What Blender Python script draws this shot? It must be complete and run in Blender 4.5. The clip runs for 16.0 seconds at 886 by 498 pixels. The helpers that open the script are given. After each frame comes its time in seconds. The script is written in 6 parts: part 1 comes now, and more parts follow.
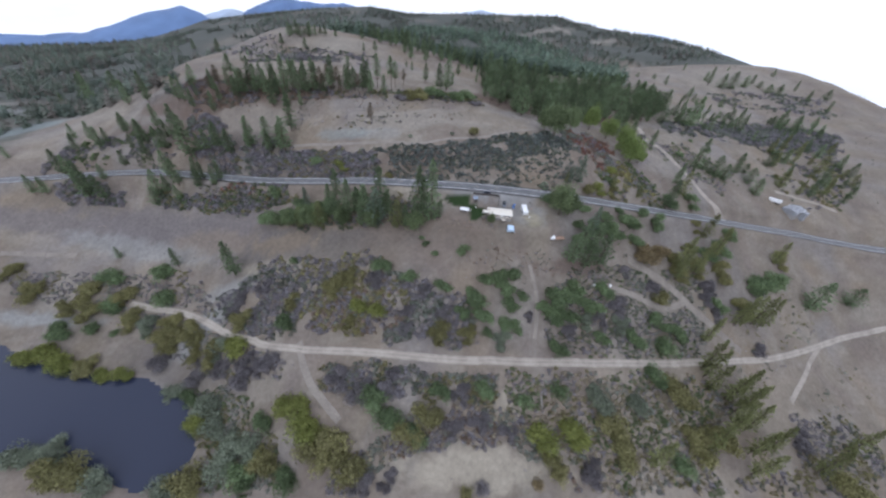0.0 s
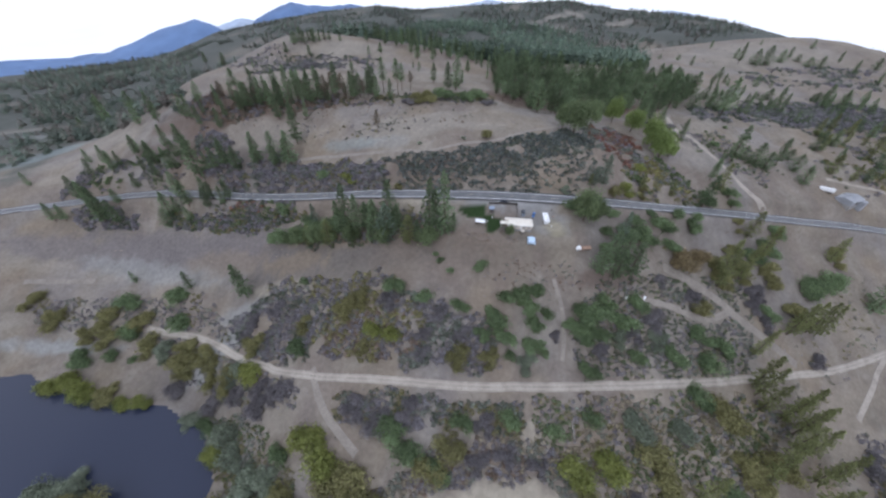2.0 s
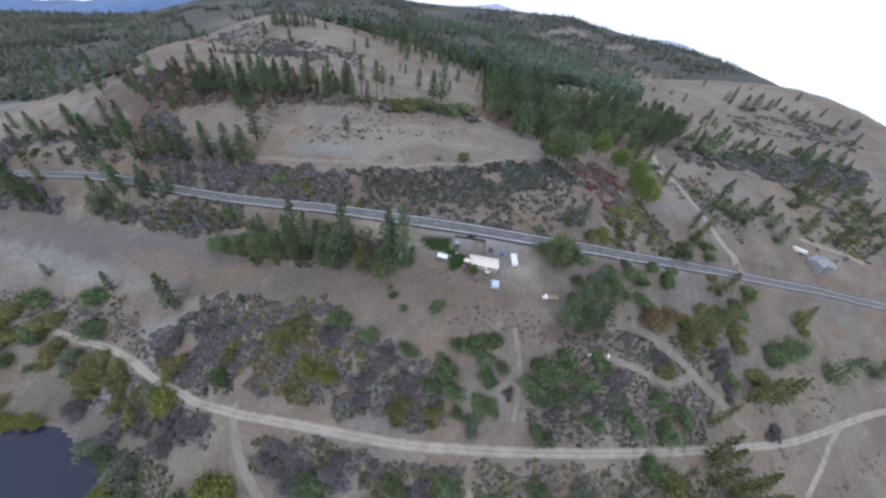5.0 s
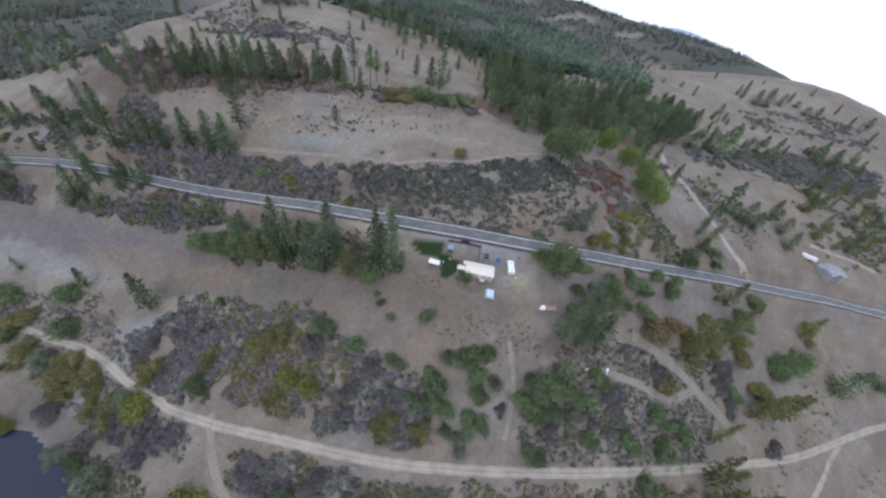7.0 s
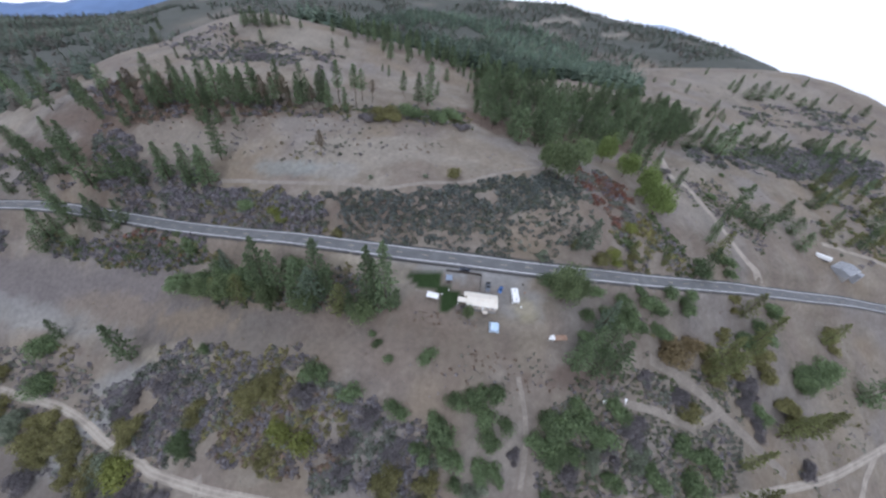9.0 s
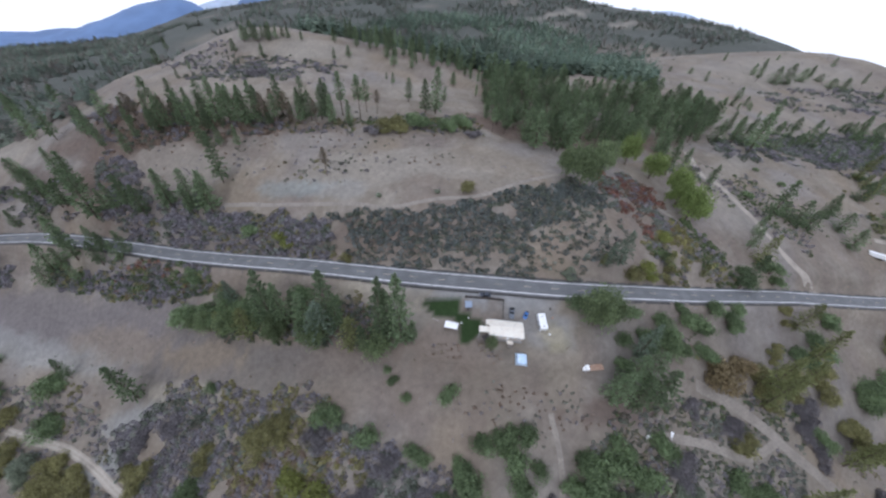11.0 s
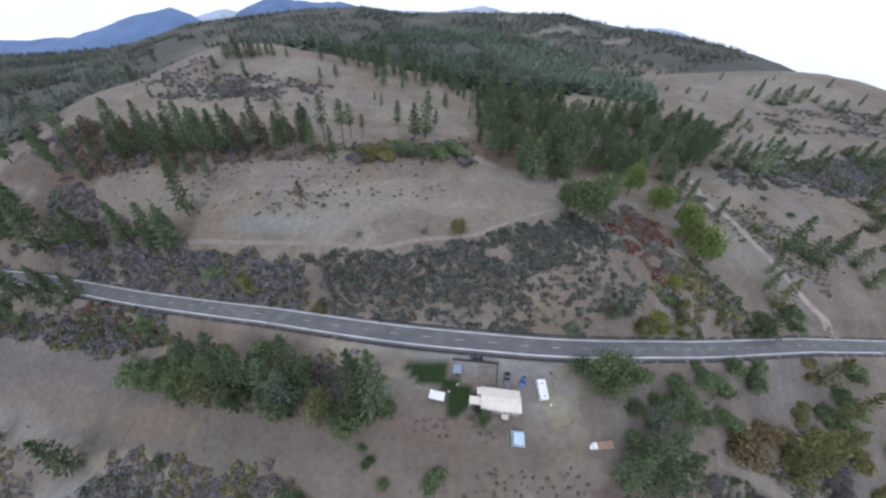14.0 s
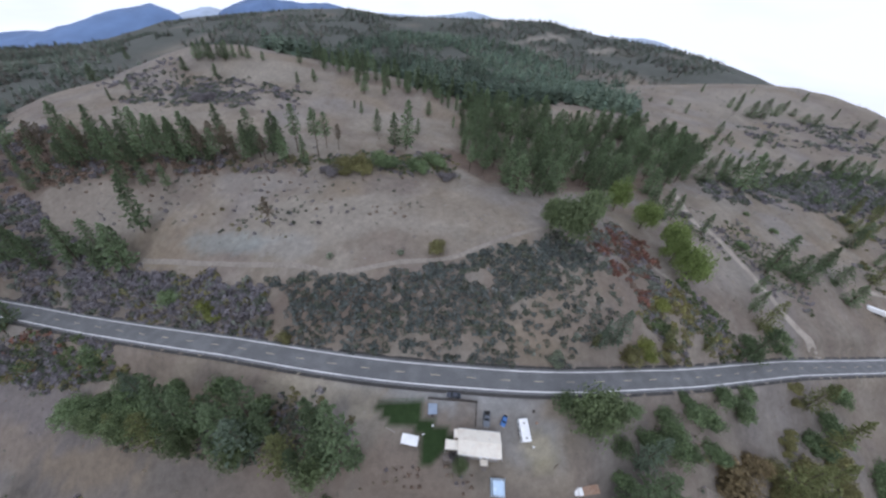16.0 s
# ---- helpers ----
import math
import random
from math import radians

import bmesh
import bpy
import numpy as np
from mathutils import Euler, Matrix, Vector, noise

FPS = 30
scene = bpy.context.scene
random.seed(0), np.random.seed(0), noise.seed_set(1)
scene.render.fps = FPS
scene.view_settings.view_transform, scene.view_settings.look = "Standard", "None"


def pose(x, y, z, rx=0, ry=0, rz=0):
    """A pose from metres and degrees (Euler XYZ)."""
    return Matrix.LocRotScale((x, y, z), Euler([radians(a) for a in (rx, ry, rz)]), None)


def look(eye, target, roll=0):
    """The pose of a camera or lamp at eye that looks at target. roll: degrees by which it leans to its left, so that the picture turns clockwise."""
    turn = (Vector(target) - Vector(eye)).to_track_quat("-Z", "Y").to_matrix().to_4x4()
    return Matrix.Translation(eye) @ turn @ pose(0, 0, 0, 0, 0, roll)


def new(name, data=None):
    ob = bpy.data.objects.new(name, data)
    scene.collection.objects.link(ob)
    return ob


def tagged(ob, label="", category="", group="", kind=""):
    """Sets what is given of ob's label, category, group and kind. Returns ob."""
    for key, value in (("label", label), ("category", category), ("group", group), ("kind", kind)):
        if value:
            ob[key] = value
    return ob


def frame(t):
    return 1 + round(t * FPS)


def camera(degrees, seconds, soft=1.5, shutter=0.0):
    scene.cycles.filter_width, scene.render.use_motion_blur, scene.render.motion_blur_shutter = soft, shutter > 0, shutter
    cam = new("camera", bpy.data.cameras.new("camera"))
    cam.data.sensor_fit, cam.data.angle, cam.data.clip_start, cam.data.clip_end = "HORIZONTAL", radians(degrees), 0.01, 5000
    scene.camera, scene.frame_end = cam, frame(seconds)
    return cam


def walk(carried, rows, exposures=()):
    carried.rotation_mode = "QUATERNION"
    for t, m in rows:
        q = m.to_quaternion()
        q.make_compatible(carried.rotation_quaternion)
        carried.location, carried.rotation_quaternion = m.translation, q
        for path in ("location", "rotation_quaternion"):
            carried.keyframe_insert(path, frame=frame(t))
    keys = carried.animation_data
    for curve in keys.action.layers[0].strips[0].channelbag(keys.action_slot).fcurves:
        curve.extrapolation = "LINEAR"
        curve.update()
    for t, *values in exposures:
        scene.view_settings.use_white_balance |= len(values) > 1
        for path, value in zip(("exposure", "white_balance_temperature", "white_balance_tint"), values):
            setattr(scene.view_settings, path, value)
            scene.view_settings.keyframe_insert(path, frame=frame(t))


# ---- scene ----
# ---- camera ----
cam = camera(108.9, 16.0, soft=2.5)
ROWS = [
    (0.0, -0.00, 0.00, 108.00, 52.00, -4.50, 0.00),
    (0.5, -0.16, 4.52, 108.47, 51.86, -3.79, 1.02),
    (1.0, 0.56, 8.93, 109.29, 52.84, -4.93, 3.01),
    (1.5, 1.32, 12.90, 109.65, 52.63, -5.03, 2.17),
    (2.0, 0.79, 16.76, 109.42, 51.13, -0.81, 0.91),
    (2.5, 2.47, 21.01, 109.95, 51.55, -3.34, 0.99),
    (3.0, 4.05, 24.94, 110.31, 49.57, -2.97, -0.34),
    (3.5, 6.15, 29.44, 111.20, 50.45, -4.13, 1.47),
    (4.0, 8.60, 33.92, 112.63, 51.24, -5.76, 2.26),
    (4.5, 10.67, 38.26, 113.57, 50.60, -6.56, 2.16),
    (5.0, 12.20, 42.29, 114.28, 50.62, -7.45, 2.35),
    (7.5, 15.39, 59.60, 114.35, 48.10, -8.46, 3.14),
    (8.0, 15.61, 63.63, 115.02, 49.81, -6.96, 1.07),
    (8.5, 15.27, 67.29, 115.28, 49.26, -6.50, 1.46),
    (9.0, 15.08, 71.25, 115.75, 49.69, -6.14, 0.80),
    (11.5, 12.31, 90.97, 115.22, 49.79, -2.79, 0.84),
    (12.0, 13.50, 95.23, 115.92, 50.60, -4.00, 0.85),
    (12.5, 14.51, 99.24, 116.45, 50.39, -3.69, 0.17),
    (13.0, 15.41, 102.90, 116.55, 50.43, -4.36, 0.05),
    (13.5, 15.53, 106.39, 116.60, 49.87, -3.62, 0.00),
    (14.0, 15.95, 109.89, 117.48, 51.42, -3.69, 0.28),
    (14.5, 17.03, 113.02, 117.55, 50.73, -4.40, 0.78),
    (15.0, 19.12, 116.00, 118.00, 50.19, -6.13, 0.31),
    (15.5, 20.07, 118.97, 118.55, 50.97, -5.51, -1.42),
    (16.0, 20.19, 121.93, 119.01, 52.05, -5.14, -1.27),
]
walk(cam, [(t, pose(x, y, z, rx, ry, rz)) for t, x, y, z, rx, ry, rz in ROWS],
     exposures=[(0.0, 0.13, 6280, 11.5), (12.0, 0.16, 6320, 11.5), (14.0, 0.07, 6360, 11.5), (16.0, 0.0, 6360, 11.5)])

# ---- sky and light: a bright, thin overcast ----
world = bpy.data.worlds.new("overcast_sky")
scene.world = world
world.use_nodes = True
wt = world.node_tree
wt.nodes.clear()
w_out = wt.nodes.new("ShaderNodeOutputWorld")
w_bg = wt.nodes.new("ShaderNodeBackground")
w_sky = wt.nodes.new("ShaderNodeTexSky")
w_sky.sky_type, w_sky.sun_disc = "NISHITA", False
w_sky.sun_elevation, w_sky.sun_rotation = radians(38), radians(200)
w_sky.altitude, w_sky.air_density, w_sky.dust_density = 600, 1.0, 2.0
w_dim = wt.nodes.new("ShaderNodeMix")
w_dim.data_type, w_dim.blend_type = "RGBA", "MULTIPLY"
w_dim.inputs["Factor"].default_value = 1.0
w_dim.inputs[7].default_value = (0.09, 0.09, 0.09, 1)
w_co = wt.nodes.new("ShaderNodeTexCoord")
w_map = wt.nodes.new("ShaderNodeMapping")
w_map.inputs["Scale"].default_value = (1.2, 1.2, 5.0)
w_noise = wt.nodes.new("ShaderNodeTexNoise")
w_noise.inputs["Scale"].default_value, w_noise.inputs["Detail"].default_value = 2.2, 5.0
w_ramp = wt.nodes.new("ShaderNodeMapRange")
w_ramp.inputs["From Min"].default_value, w_ramp.inputs["From Max"].default_value = 0.34, 0.46
w_ramp.inputs["To Min"].default_value, w_ramp.inputs["To Max"].default_value = 0.9, 1.0
w_mix = wt.nodes.new("ShaderNodeMix")
w_mix.data_type = "RGBA"
w_mix.inputs[7].default_value = (0.93, 1.0, 1.185, 1)
wt.links.new(w_co.outputs["Generated"], w_map.inputs["Vector"])
wt.links.new(w_map.outputs["Vector"], w_noise.inputs["Vector"])
wt.links.new(w_noise.outputs["Fac"], w_ramp.inputs["Value"])
wt.links.new(w_sky.outputs["Color"], w_dim.inputs[6])
wt.links.new(w_dim.outputs[2], w_mix.inputs[6])
wt.links.new(w_ramp.outputs["Result"], w_mix.inputs["Factor"])
wt.links.new(w_mix.outputs[2], w_bg.inputs["Color"])
wt.links.new(w_bg.outputs["Background"], w_out.inputs["Surface"])
w_bg.inputs["Strength"].default_value = 1.07

sun_data = bpy.data.lights.new("sun", "SUN")
sun_data.energy, sun_data.angle, sun_data.color = 0.5, radians(25), (1.0, 0.98, 0.95)
sun = new("sun", sun_data)
sun.matrix_world = look((0, 0, 400), (60, 160, 400 - 140))

# ---- the lay of the land ----
# Rounded landforms: centre x, y, half width, height.
VALLEY_FORMS = [
    (-280, 43, 81, 25.2),
    (-129, 43, 81, -1.0),
    (0, 43, 81, 20.2),
    (129, 43, 81, 2.5),
    (280, 43, 81, 6.3),
    (-324, 129, 90, -0.6),
    (-194, 129, 90, -13.3),
    (-64, 129, 90, 11.1),
    (64, 129, 90, 18.8),
    (194, 129, 90, 0.3),
    (345, 129, 90, -15.7),
    (-280, 216, 114, -5.8),
    (-129, 216, 114, -9.6),
    (0, 216, 114, 39.9),
    (129, 216, 114, 28.2),
    (280, 216, 114, 5.8),
    (453, 216, 114, -7.5),
]
UPLAND_FORMS = [
    (-345, 324, 144, -13.2),
    (-172, 324, 144, 36.4),
    (-32, 324, 144, -7.5),
    (108, 324, 144, -10.0),
    (280, 324, 144, 14.9),
    (486, 324, 144, -4.8),
    (-432, 453, 181, -28.8),
    (-216, 453, 181, 54.9),
    (-54, 453, 181, 30.8),
    (129, 453, 181, 21.8),
    (356, 453, 181, 4.8),
    (604, 453, 181, -8.5),
    (-270, 626, 229, -26.7),
    (0, 626, 229, -5.2),
    (270, 626, 229, 12.8),
    (561, 626, 229, 35.8),
]
# The broad dry hill and its long flank.
HILL_FORMS = [
    (-340, 330, 52, -1.5),
    (-280, 330, 52, -0.7),
    (-220, 330, 52, 0.4),
    (-160, 330, 52, 0.2),
    (-100, 330, 52, 0.6),
    (-40, 330, 52, -1.7),
    (30, 330, 52, 0.5),
    (-340, 390, 52, -8.5),
    (-280, 390, 52, 8.9),
    (-220, 390, 52, -5.8),
    (-160, 390, 52, -17.6),
    (-100, 390, 52, -2.5),
    (-40, 390, 52, -4.6),
    (30, 390, 52, 0.5),
    (-340, 450, 52, 2.7),
    (-280, 450, 52, -11.9),
    (-220, 450, 52, 3.6),
    (-160, 450, 52, 0.4),
    (-100, 450, 52, -2.8),
    (-40, 450, 52, 3.7),
    (30, 450, 52, -0.2),
    (-340, 520, 52, 6.6),
    (-280, 520, 52, 2.5),
    (-220, 520, 52, 3.3),
    (-160, 520, 52, 9.0),
    (-100, 520, 52, 4.2),
    (-40, 520, 52, -3.0),
    (30, 520, 52, -0.5),
    (-340, 600, 52, 3.9),
    (-280, 600, 52, 9.6),
    (-220, 600, 52, 7.9),
    (-160, 600, 52, 8.6),
    (-100, 600, 52, 7.4),
    (-40, 600, 52, 1.3),
    (30, 600, 52, 0.0),
]
# Far country seen from the air: bearing in degrees, height of the wooded basin, height of the far crest.
FAR_COUNTRY = [
    (-75, -60, -110), (-47, -28, -98), (-42, -20, -88), (-38, -8, -60), (-34, 0, -22), (-28, 8, 4), (-20, 14, 34), (-12, 16, 56),
    (-6, 16, 44), (5, 14, 63), (16.7, 10, 82), (20, 10, 68), (27, 12, 54), (34, 14, 44), (41, 12, 20), (46, 0, -12), (60, -30, -60), (80, -60, -110),
]
FAR_X, FAR_Y, CREST = 20.0, 122.0, 1500.0
HIGHWAY = [(-900, 150), (-640, 200), (-480, 226), (-348, 236), (-301, 236.5), (-229, 234), (-171, 224.5), (-108, 209.5), (-51, 195.5), (-5, 185),
           (33.5, 180.5), (74, 180.5), (126, 187.5), (164, 195), (206, 203.5), (266, 213), (312, 219.5), (370, 223), (480, 226), (640, 222), (900, 200)]
POND_Z = -86.0
POND = [(-267, 121), (-238, 111), (-204, 107), (-190, 103), (-169, 104), (-151, 97), (-134, 90), (-125, 78), (-115, 67), (-114, 56), (-120, 50), (-131, 47), (-143, 50), (-161, 56), (-181, 60), (-193, 59), (-226, 52), (-289, 60), (-354, 105)]


def smooth(a, b, v):
    s = np.clip((v - a) / (b - a), 0.0, 1.0)
    return s * s * (3 - 2 * s)


def curve(points, step=3.0):
    """Evenly spaced points of a smooth line through the given ones."""
    p = np.array(points, float)
    p = np.vstack([2 * p[0] - p[1], p, 2 * p[-1] - p[-2]])
    out = []
    for i in range(1, len(p) - 2):
        n = max(2, int(np.hypot(*(p[i + 1] - p[i])) / step))
        s = np.linspace(0, 1, n, endpoint=False)[:, None]
        a, b, c, d = p[i - 1], p[i], p[i + 1], p[i + 2]
        out.append(0.5 * (2 * b + (c - a) * s + (2 * a - 5 * b + 4 * c - d) * s**2 + (3 * b - a - 3 * c + d) * s**3))
    return np.vstack(out + [p[-2:-1]])


def near_line(x, y, line):
    """Distance to a line, and the index of its nearest point."""
    if x.size < 60:
        d = (x[:, None] - line[:, 0]) ** 2 + (y[:, None] - line[:, 1]) ** 2
        return np.sqrt(d.min(1)), d.argmin(1)
    best, which = np.full(x.shape, 1e9), np.zeros(x.shape, int)
    for i in range(len(line)):
        d = (x - line[i, 0]) ** 2 + (y - line[i, 1]) ** 2
        m = d < best
        best[m], which[m] = d[m], i
    return np.sqrt(best), which


def inside(x, y, polygon):
    p = np.array(polygon, float)
    q = np.roll(p, -1, 0)
    hit = np.zeros(x.shape, bool)
    for (ax, ay), (bx, by) in zip(p, q):
        if ay != by:
            hit ^= ((ay > y) != (by > y)) & (x < (bx - ax) * (y - ay) / (by - ay) + ax)
    return hit


def rolls(x, y, size, seed):
    """Smooth random relief between -1 and 1, about size metres across."""
    u, v = x / size + seed * 17.3, y / size - seed * 9.7
    i, j = np.floor(u), np.floor(v)
    a, b = u - i, v - j
    a, b = a * a * (3 - 2 * a), b * b * (3 - 2 * b)

    def cell(p, q):
        s = np.sin(p * 127.1 + q * 311.7 + seed * 74.7) * 43758.5453
        return 2 * (s - np.floor(s)) - 1

    return (cell(i, j) * (1 - a) + cell(i + 1, j) * a) * (1 - b) + (cell(i, j + 1) * (1 - a) + cell(i + 1, j + 1) * a) * b


def land(x, y):
    """The broad shape of the land, without small relief."""
    z = -61.2 + 55.4 * np.tanh((y - 160) / 130)
    for cx, cy, w, height in VALLEY_FORMS + UPLAND_FORMS + HILL_FORMS:
        z = z + height * np.exp(-((x - cx) ** 2 / (1.6 * w * w) + (y - cy) ** 2 / (w * w)))
    r = np.hypot(x - FAR_X, y - FAR_Y)
    bearing = np.degrees(np.arctan2(x - FAR_X, y - FAR_Y))
    far = np.array(FAR_COUNTRY, float)
    basin, crest = np.interp(bearing, far[:, 0], far[:, 1]), np.interp(bearing, far[:, 0], far[:, 2]) + 15.0
    wild = rolls(x, y, 160, 3) * 9 + rolls(x, y, 70, 4) * 4
    outer = basin + (crest - basin) * smooth(750, CREST, r) + wild * smooth(600, 800, r) * (1 - smooth(1150, 1450, r))
    outer = outer - 0.2 * np.maximum(r - CREST - 30, 0)
    front = smooth(-120, 60, y)
    start = 560 + 300 * smooth(22, 34, bearing) * (1 - smooth(70, 90, bearing))
    k = smooth(start, start + 190, r) * front
    z = z + 12 * np.exp(-((x + 176) ** 2 / 75**2 + (y - 440) ** 2 / 45**2)) + 37 * np.exp(-((x - 740) ** 2 / 300**2 + (y - 720) ** 2 / 140**2))
    level = smooth(1.3, 0.85, np.hypot((x - 42) / 42, (y - 162) / 12.5))
    z = z + (10.2 + 0.3 * (y - 163) - z) * level
    return z * (1 - k) + outer * k


ROAD_LINE = curve(HIGHWAY)
SHORE_LINE = curve(list(POND) + [POND[0]], 2.0)
ROAD_Z = land(ROAD_LINE[:, 0], ROAD_LINE[:, 1])
ROAD_Z = np.convolve(np.pad(ROAD_Z, 8, mode="edge"), np.ones(17) / 17, mode="valid")


def ground(x, y):
    """The height of the ground at arrays or numbers x, y."""
    shape = np.shape(x)
    x, y = np.atleast_1d(np.asarray(x, float)).ravel(), np.atleast_1d(np.asarray(y, float)).ravel()
    z = land(x, y)
    fine = rolls(x, y, 14, 1) * 0.55 + rolls(x, y, 5, 2) * 0.2
    yard = smooth(34, 22, np.hypot((x - 44) * 0.8, (y - 163) * 1.5))
    z = z + fine * (1 - yard)
    band = (np.abs(x) < 950) & (y > 100) & (y < 280)
    if band.any():
        d, i = near_line(x[band], y[band], ROAD_LINE)
        z[band] += (ROAD_Z[i] - 0.25 - z[band]) * smooth(13, 6.0, d)
    wet = inside(x, y, POND)
    shore = np.array(POND, float)
    near = (x > shore[:, 0].min() - 40) & (x < shore[:, 0].max() + 40) & (y > shore[:, 1].min() - 40) & (y < shore[:, 1].max() + 40)
    if near.any():
        d, i = near_line(x[near], y[near], SHORE_LINE)
        s = np.where(wet[near], -d, d)
        bank = POND_Z + np.where(s < 0, np.maximum(s * 0.4, -3.0) - 0.25, 0.35 + s * 0.12)
        k = smooth(30, 3, s)
        z[near] = z[near] * (1 - k) + bank * k
    return z.reshape(shape) if shape else float(z[0])

# ---- small builders ----
def tree_of(mat):
    mat.use_nodes = True
    return mat.node_tree, mat.node_tree.nodes["Principled BSDF"]


def let_light_through(t, b, color, share):
    """Thin leaves pass a share of the light on to their other side."""
    thin, both = t.nodes.new("ShaderNodeBsdfTranslucent"), t.nodes.new("ShaderNodeMixShader")
    both.inputs["Fac"].default_value = share
    t.links.new(color, thin.inputs["Color"])
    t.links.new(b.outputs["BSDF"], both.inputs[1])
    t.links.new(thin.outputs["BSDF"], both.inputs[2])
    t.links.new(both.outputs["Shader"], t.nodes["Material Output"].inputs["Surface"])


def material(name, color, rough=0.9, spread=0.25, scale=1.0, bump=0.3, metal=0.0, per_object=0.0, per_island=0.0, stain=None, stain_scale=0.15):
    """A surface with grain and blotches of two sizes. color: base; spread: how far it varies; scale: grains per metre."""
    mat = bpy.data.materials.new(name)
    t, b = tree_of(mat)
    n, l = t.nodes, t.links
    b.inputs["Roughness"].default_value, b.inputs["Metallic"].default_value = rough, metal
    if per_island:
        b.inputs["Specular IOR Level"].default_value = 0.12
    co = n.new("ShaderNodeTexCoord")
    fine, broad = n.new("ShaderNodeTexNoise"), n.new("ShaderNodeTexNoise")
    fine.inputs["Scale"].default_value, fine.inputs["Detail"].default_value = scale, 6
    broad.inputs["Scale"].default_value, broad.inputs["Detail"].default_value = stain_scale, 4
    for q in (fine, broad):
        l.new(co.outputs["Object"], q.inputs["Vector"])
    ramp = n.new("ShaderNodeMapRange")
    ramp.inputs["From Min"].default_value, ramp.inputs["From Max"].default_value = 0.3, 0.7
    ramp.inputs["To Min"].default_value, ramp.inputs["To Max"].default_value = 1 - spread, 1 + spread
    l.new(fine.outputs["Fac"], ramp.inputs["Value"])
    hsv = n.new("ShaderNodeHueSaturation")
    mix = n.new("ShaderNodeMix")
    mix.data_type = "RGBA"
    mix.inputs[6].default_value = (*color, 1)
    mix.inputs[7].default_value = (*(stain or [c * 0.72 for c in color]), 1)
    sharp = n.new("ShaderNodeMapRange")
    sharp.inputs["From Min"].default_value, sharp.inputs["From Max"].default_value = 0.42, 0.66
    l.new(broad.outputs["Fac"], sharp.inputs["Value"])
    l.new(sharp.outputs["Result"], mix.inputs["Factor"])
    l.new(mix.outputs[2], hsv.inputs["Color"])
    value = ramp.outputs["Result"]
    for amount, node, socket in ((per_object, "ShaderNodeObjectInfo", "Random"), (per_island, "ShaderNodeNewGeometry", "Random Per Island")):
        if amount:
            r, m, mul = n.new(node), n.new("ShaderNodeMapRange"), n.new("ShaderNodeMath")
            m.inputs["To Min"].default_value, m.inputs["To Max"].default_value = 1 - amount, 1 + amount
            mul.operation = "MULTIPLY"
            l.new(r.outputs[socket], m.inputs["Value"])
            l.new(m.outputs["Result"], mul.inputs[0])
            l.new(value, mul.inputs[1])
            value = mul.outputs["Value"]
    l.new(value, hsv.inputs["Value"])
    l.new(hsv.outputs["Color"], b.inputs["Base Color"])
    if per_island:
        let_light_through(t, b, hsv.outputs["Color"], 0.45)
    if bump:
        bm_node = n.new("ShaderNodeBump")
        bm_node.inputs["Strength"].default_value, bm_node.inputs["Distance"].default_value = bump, 0.05
        l.new(fine.outputs["Fac"], bm_node.inputs["Height"])
        l.new(bm_node.outputs["Normal"], b.inputs["Normal"])
    return mat


def painted_cover(name, attribute, grain=0.9, rough=0.95, spread=0.3, bump=0.5, thin=0.0):
    """Ground or foliage whose kind of cover is stored on the mesh, broken up by grain and blotches."""
    mat = bpy.data.materials.new(name)
    t, b = tree_of(mat)
    n, l = t.nodes, t.links
    b.inputs["Roughness"].default_value = rough
    b.inputs["Specular IOR Level"].default_value = 0.15
    at, co, hsv = n.new("ShaderNodeVertexColor"), n.new("ShaderNodeTexCoord"), n.new("ShaderNodeHueSaturation")
    at.layer_name = attribute
    value, first = None, None
    for k, (scale, amount) in enumerate(((grain, spread), (grain * 0.16, spread * 0.7), (grain * 5.0, spread * 0.7))):
        q, m = n.new("ShaderNodeTexNoise"), n.new("ShaderNodeMapRange")
        q.inputs["Scale"].default_value, q.inputs["Detail"].default_value, q.inputs["Roughness"].default_value = scale, 5, 0.62
        m.inputs["From Min"].default_value, m.inputs["From Max"].default_value = 0.3, 0.7
        m.inputs["To Min"].default_value, m.inputs["To Max"].default_value = 1 - amount, 1 + amount
        l.new(co.outputs["Object"], q.inputs["Vector"])
        l.new(q.outputs["Fac"], m.inputs["Value"])
        if value is None:
            value, first = m.outputs["Result"], q.outputs["Fac"]
        else:
            mul = n.new("ShaderNodeMath")
            mul.operation = "MULTIPLY"
            l.new(value, mul.inputs[0])
            l.new(m.outputs["Result"], mul.inputs[1])
            value = mul.outputs["Value"]
    l.new(at.outputs["Color"], hsv.inputs["Color"])
    l.new(value, hsv.inputs["Value"])
    l.new(hsv.outputs["Color"], b.inputs["Base Color"])
    if thin:
        let_light_through(t, b, hsv.outputs["Color"], thin)
    bump_node = n.new("ShaderNodeBump")
    bump_node.inputs["Strength"].default_value, bump_node.inputs["Distance"].default_value = bump, 0.15
    l.new(first, bump_node.inputs["Height"])
    l.new(bump_node.outputs["Normal"], b.inputs["Normal"])
    return mat


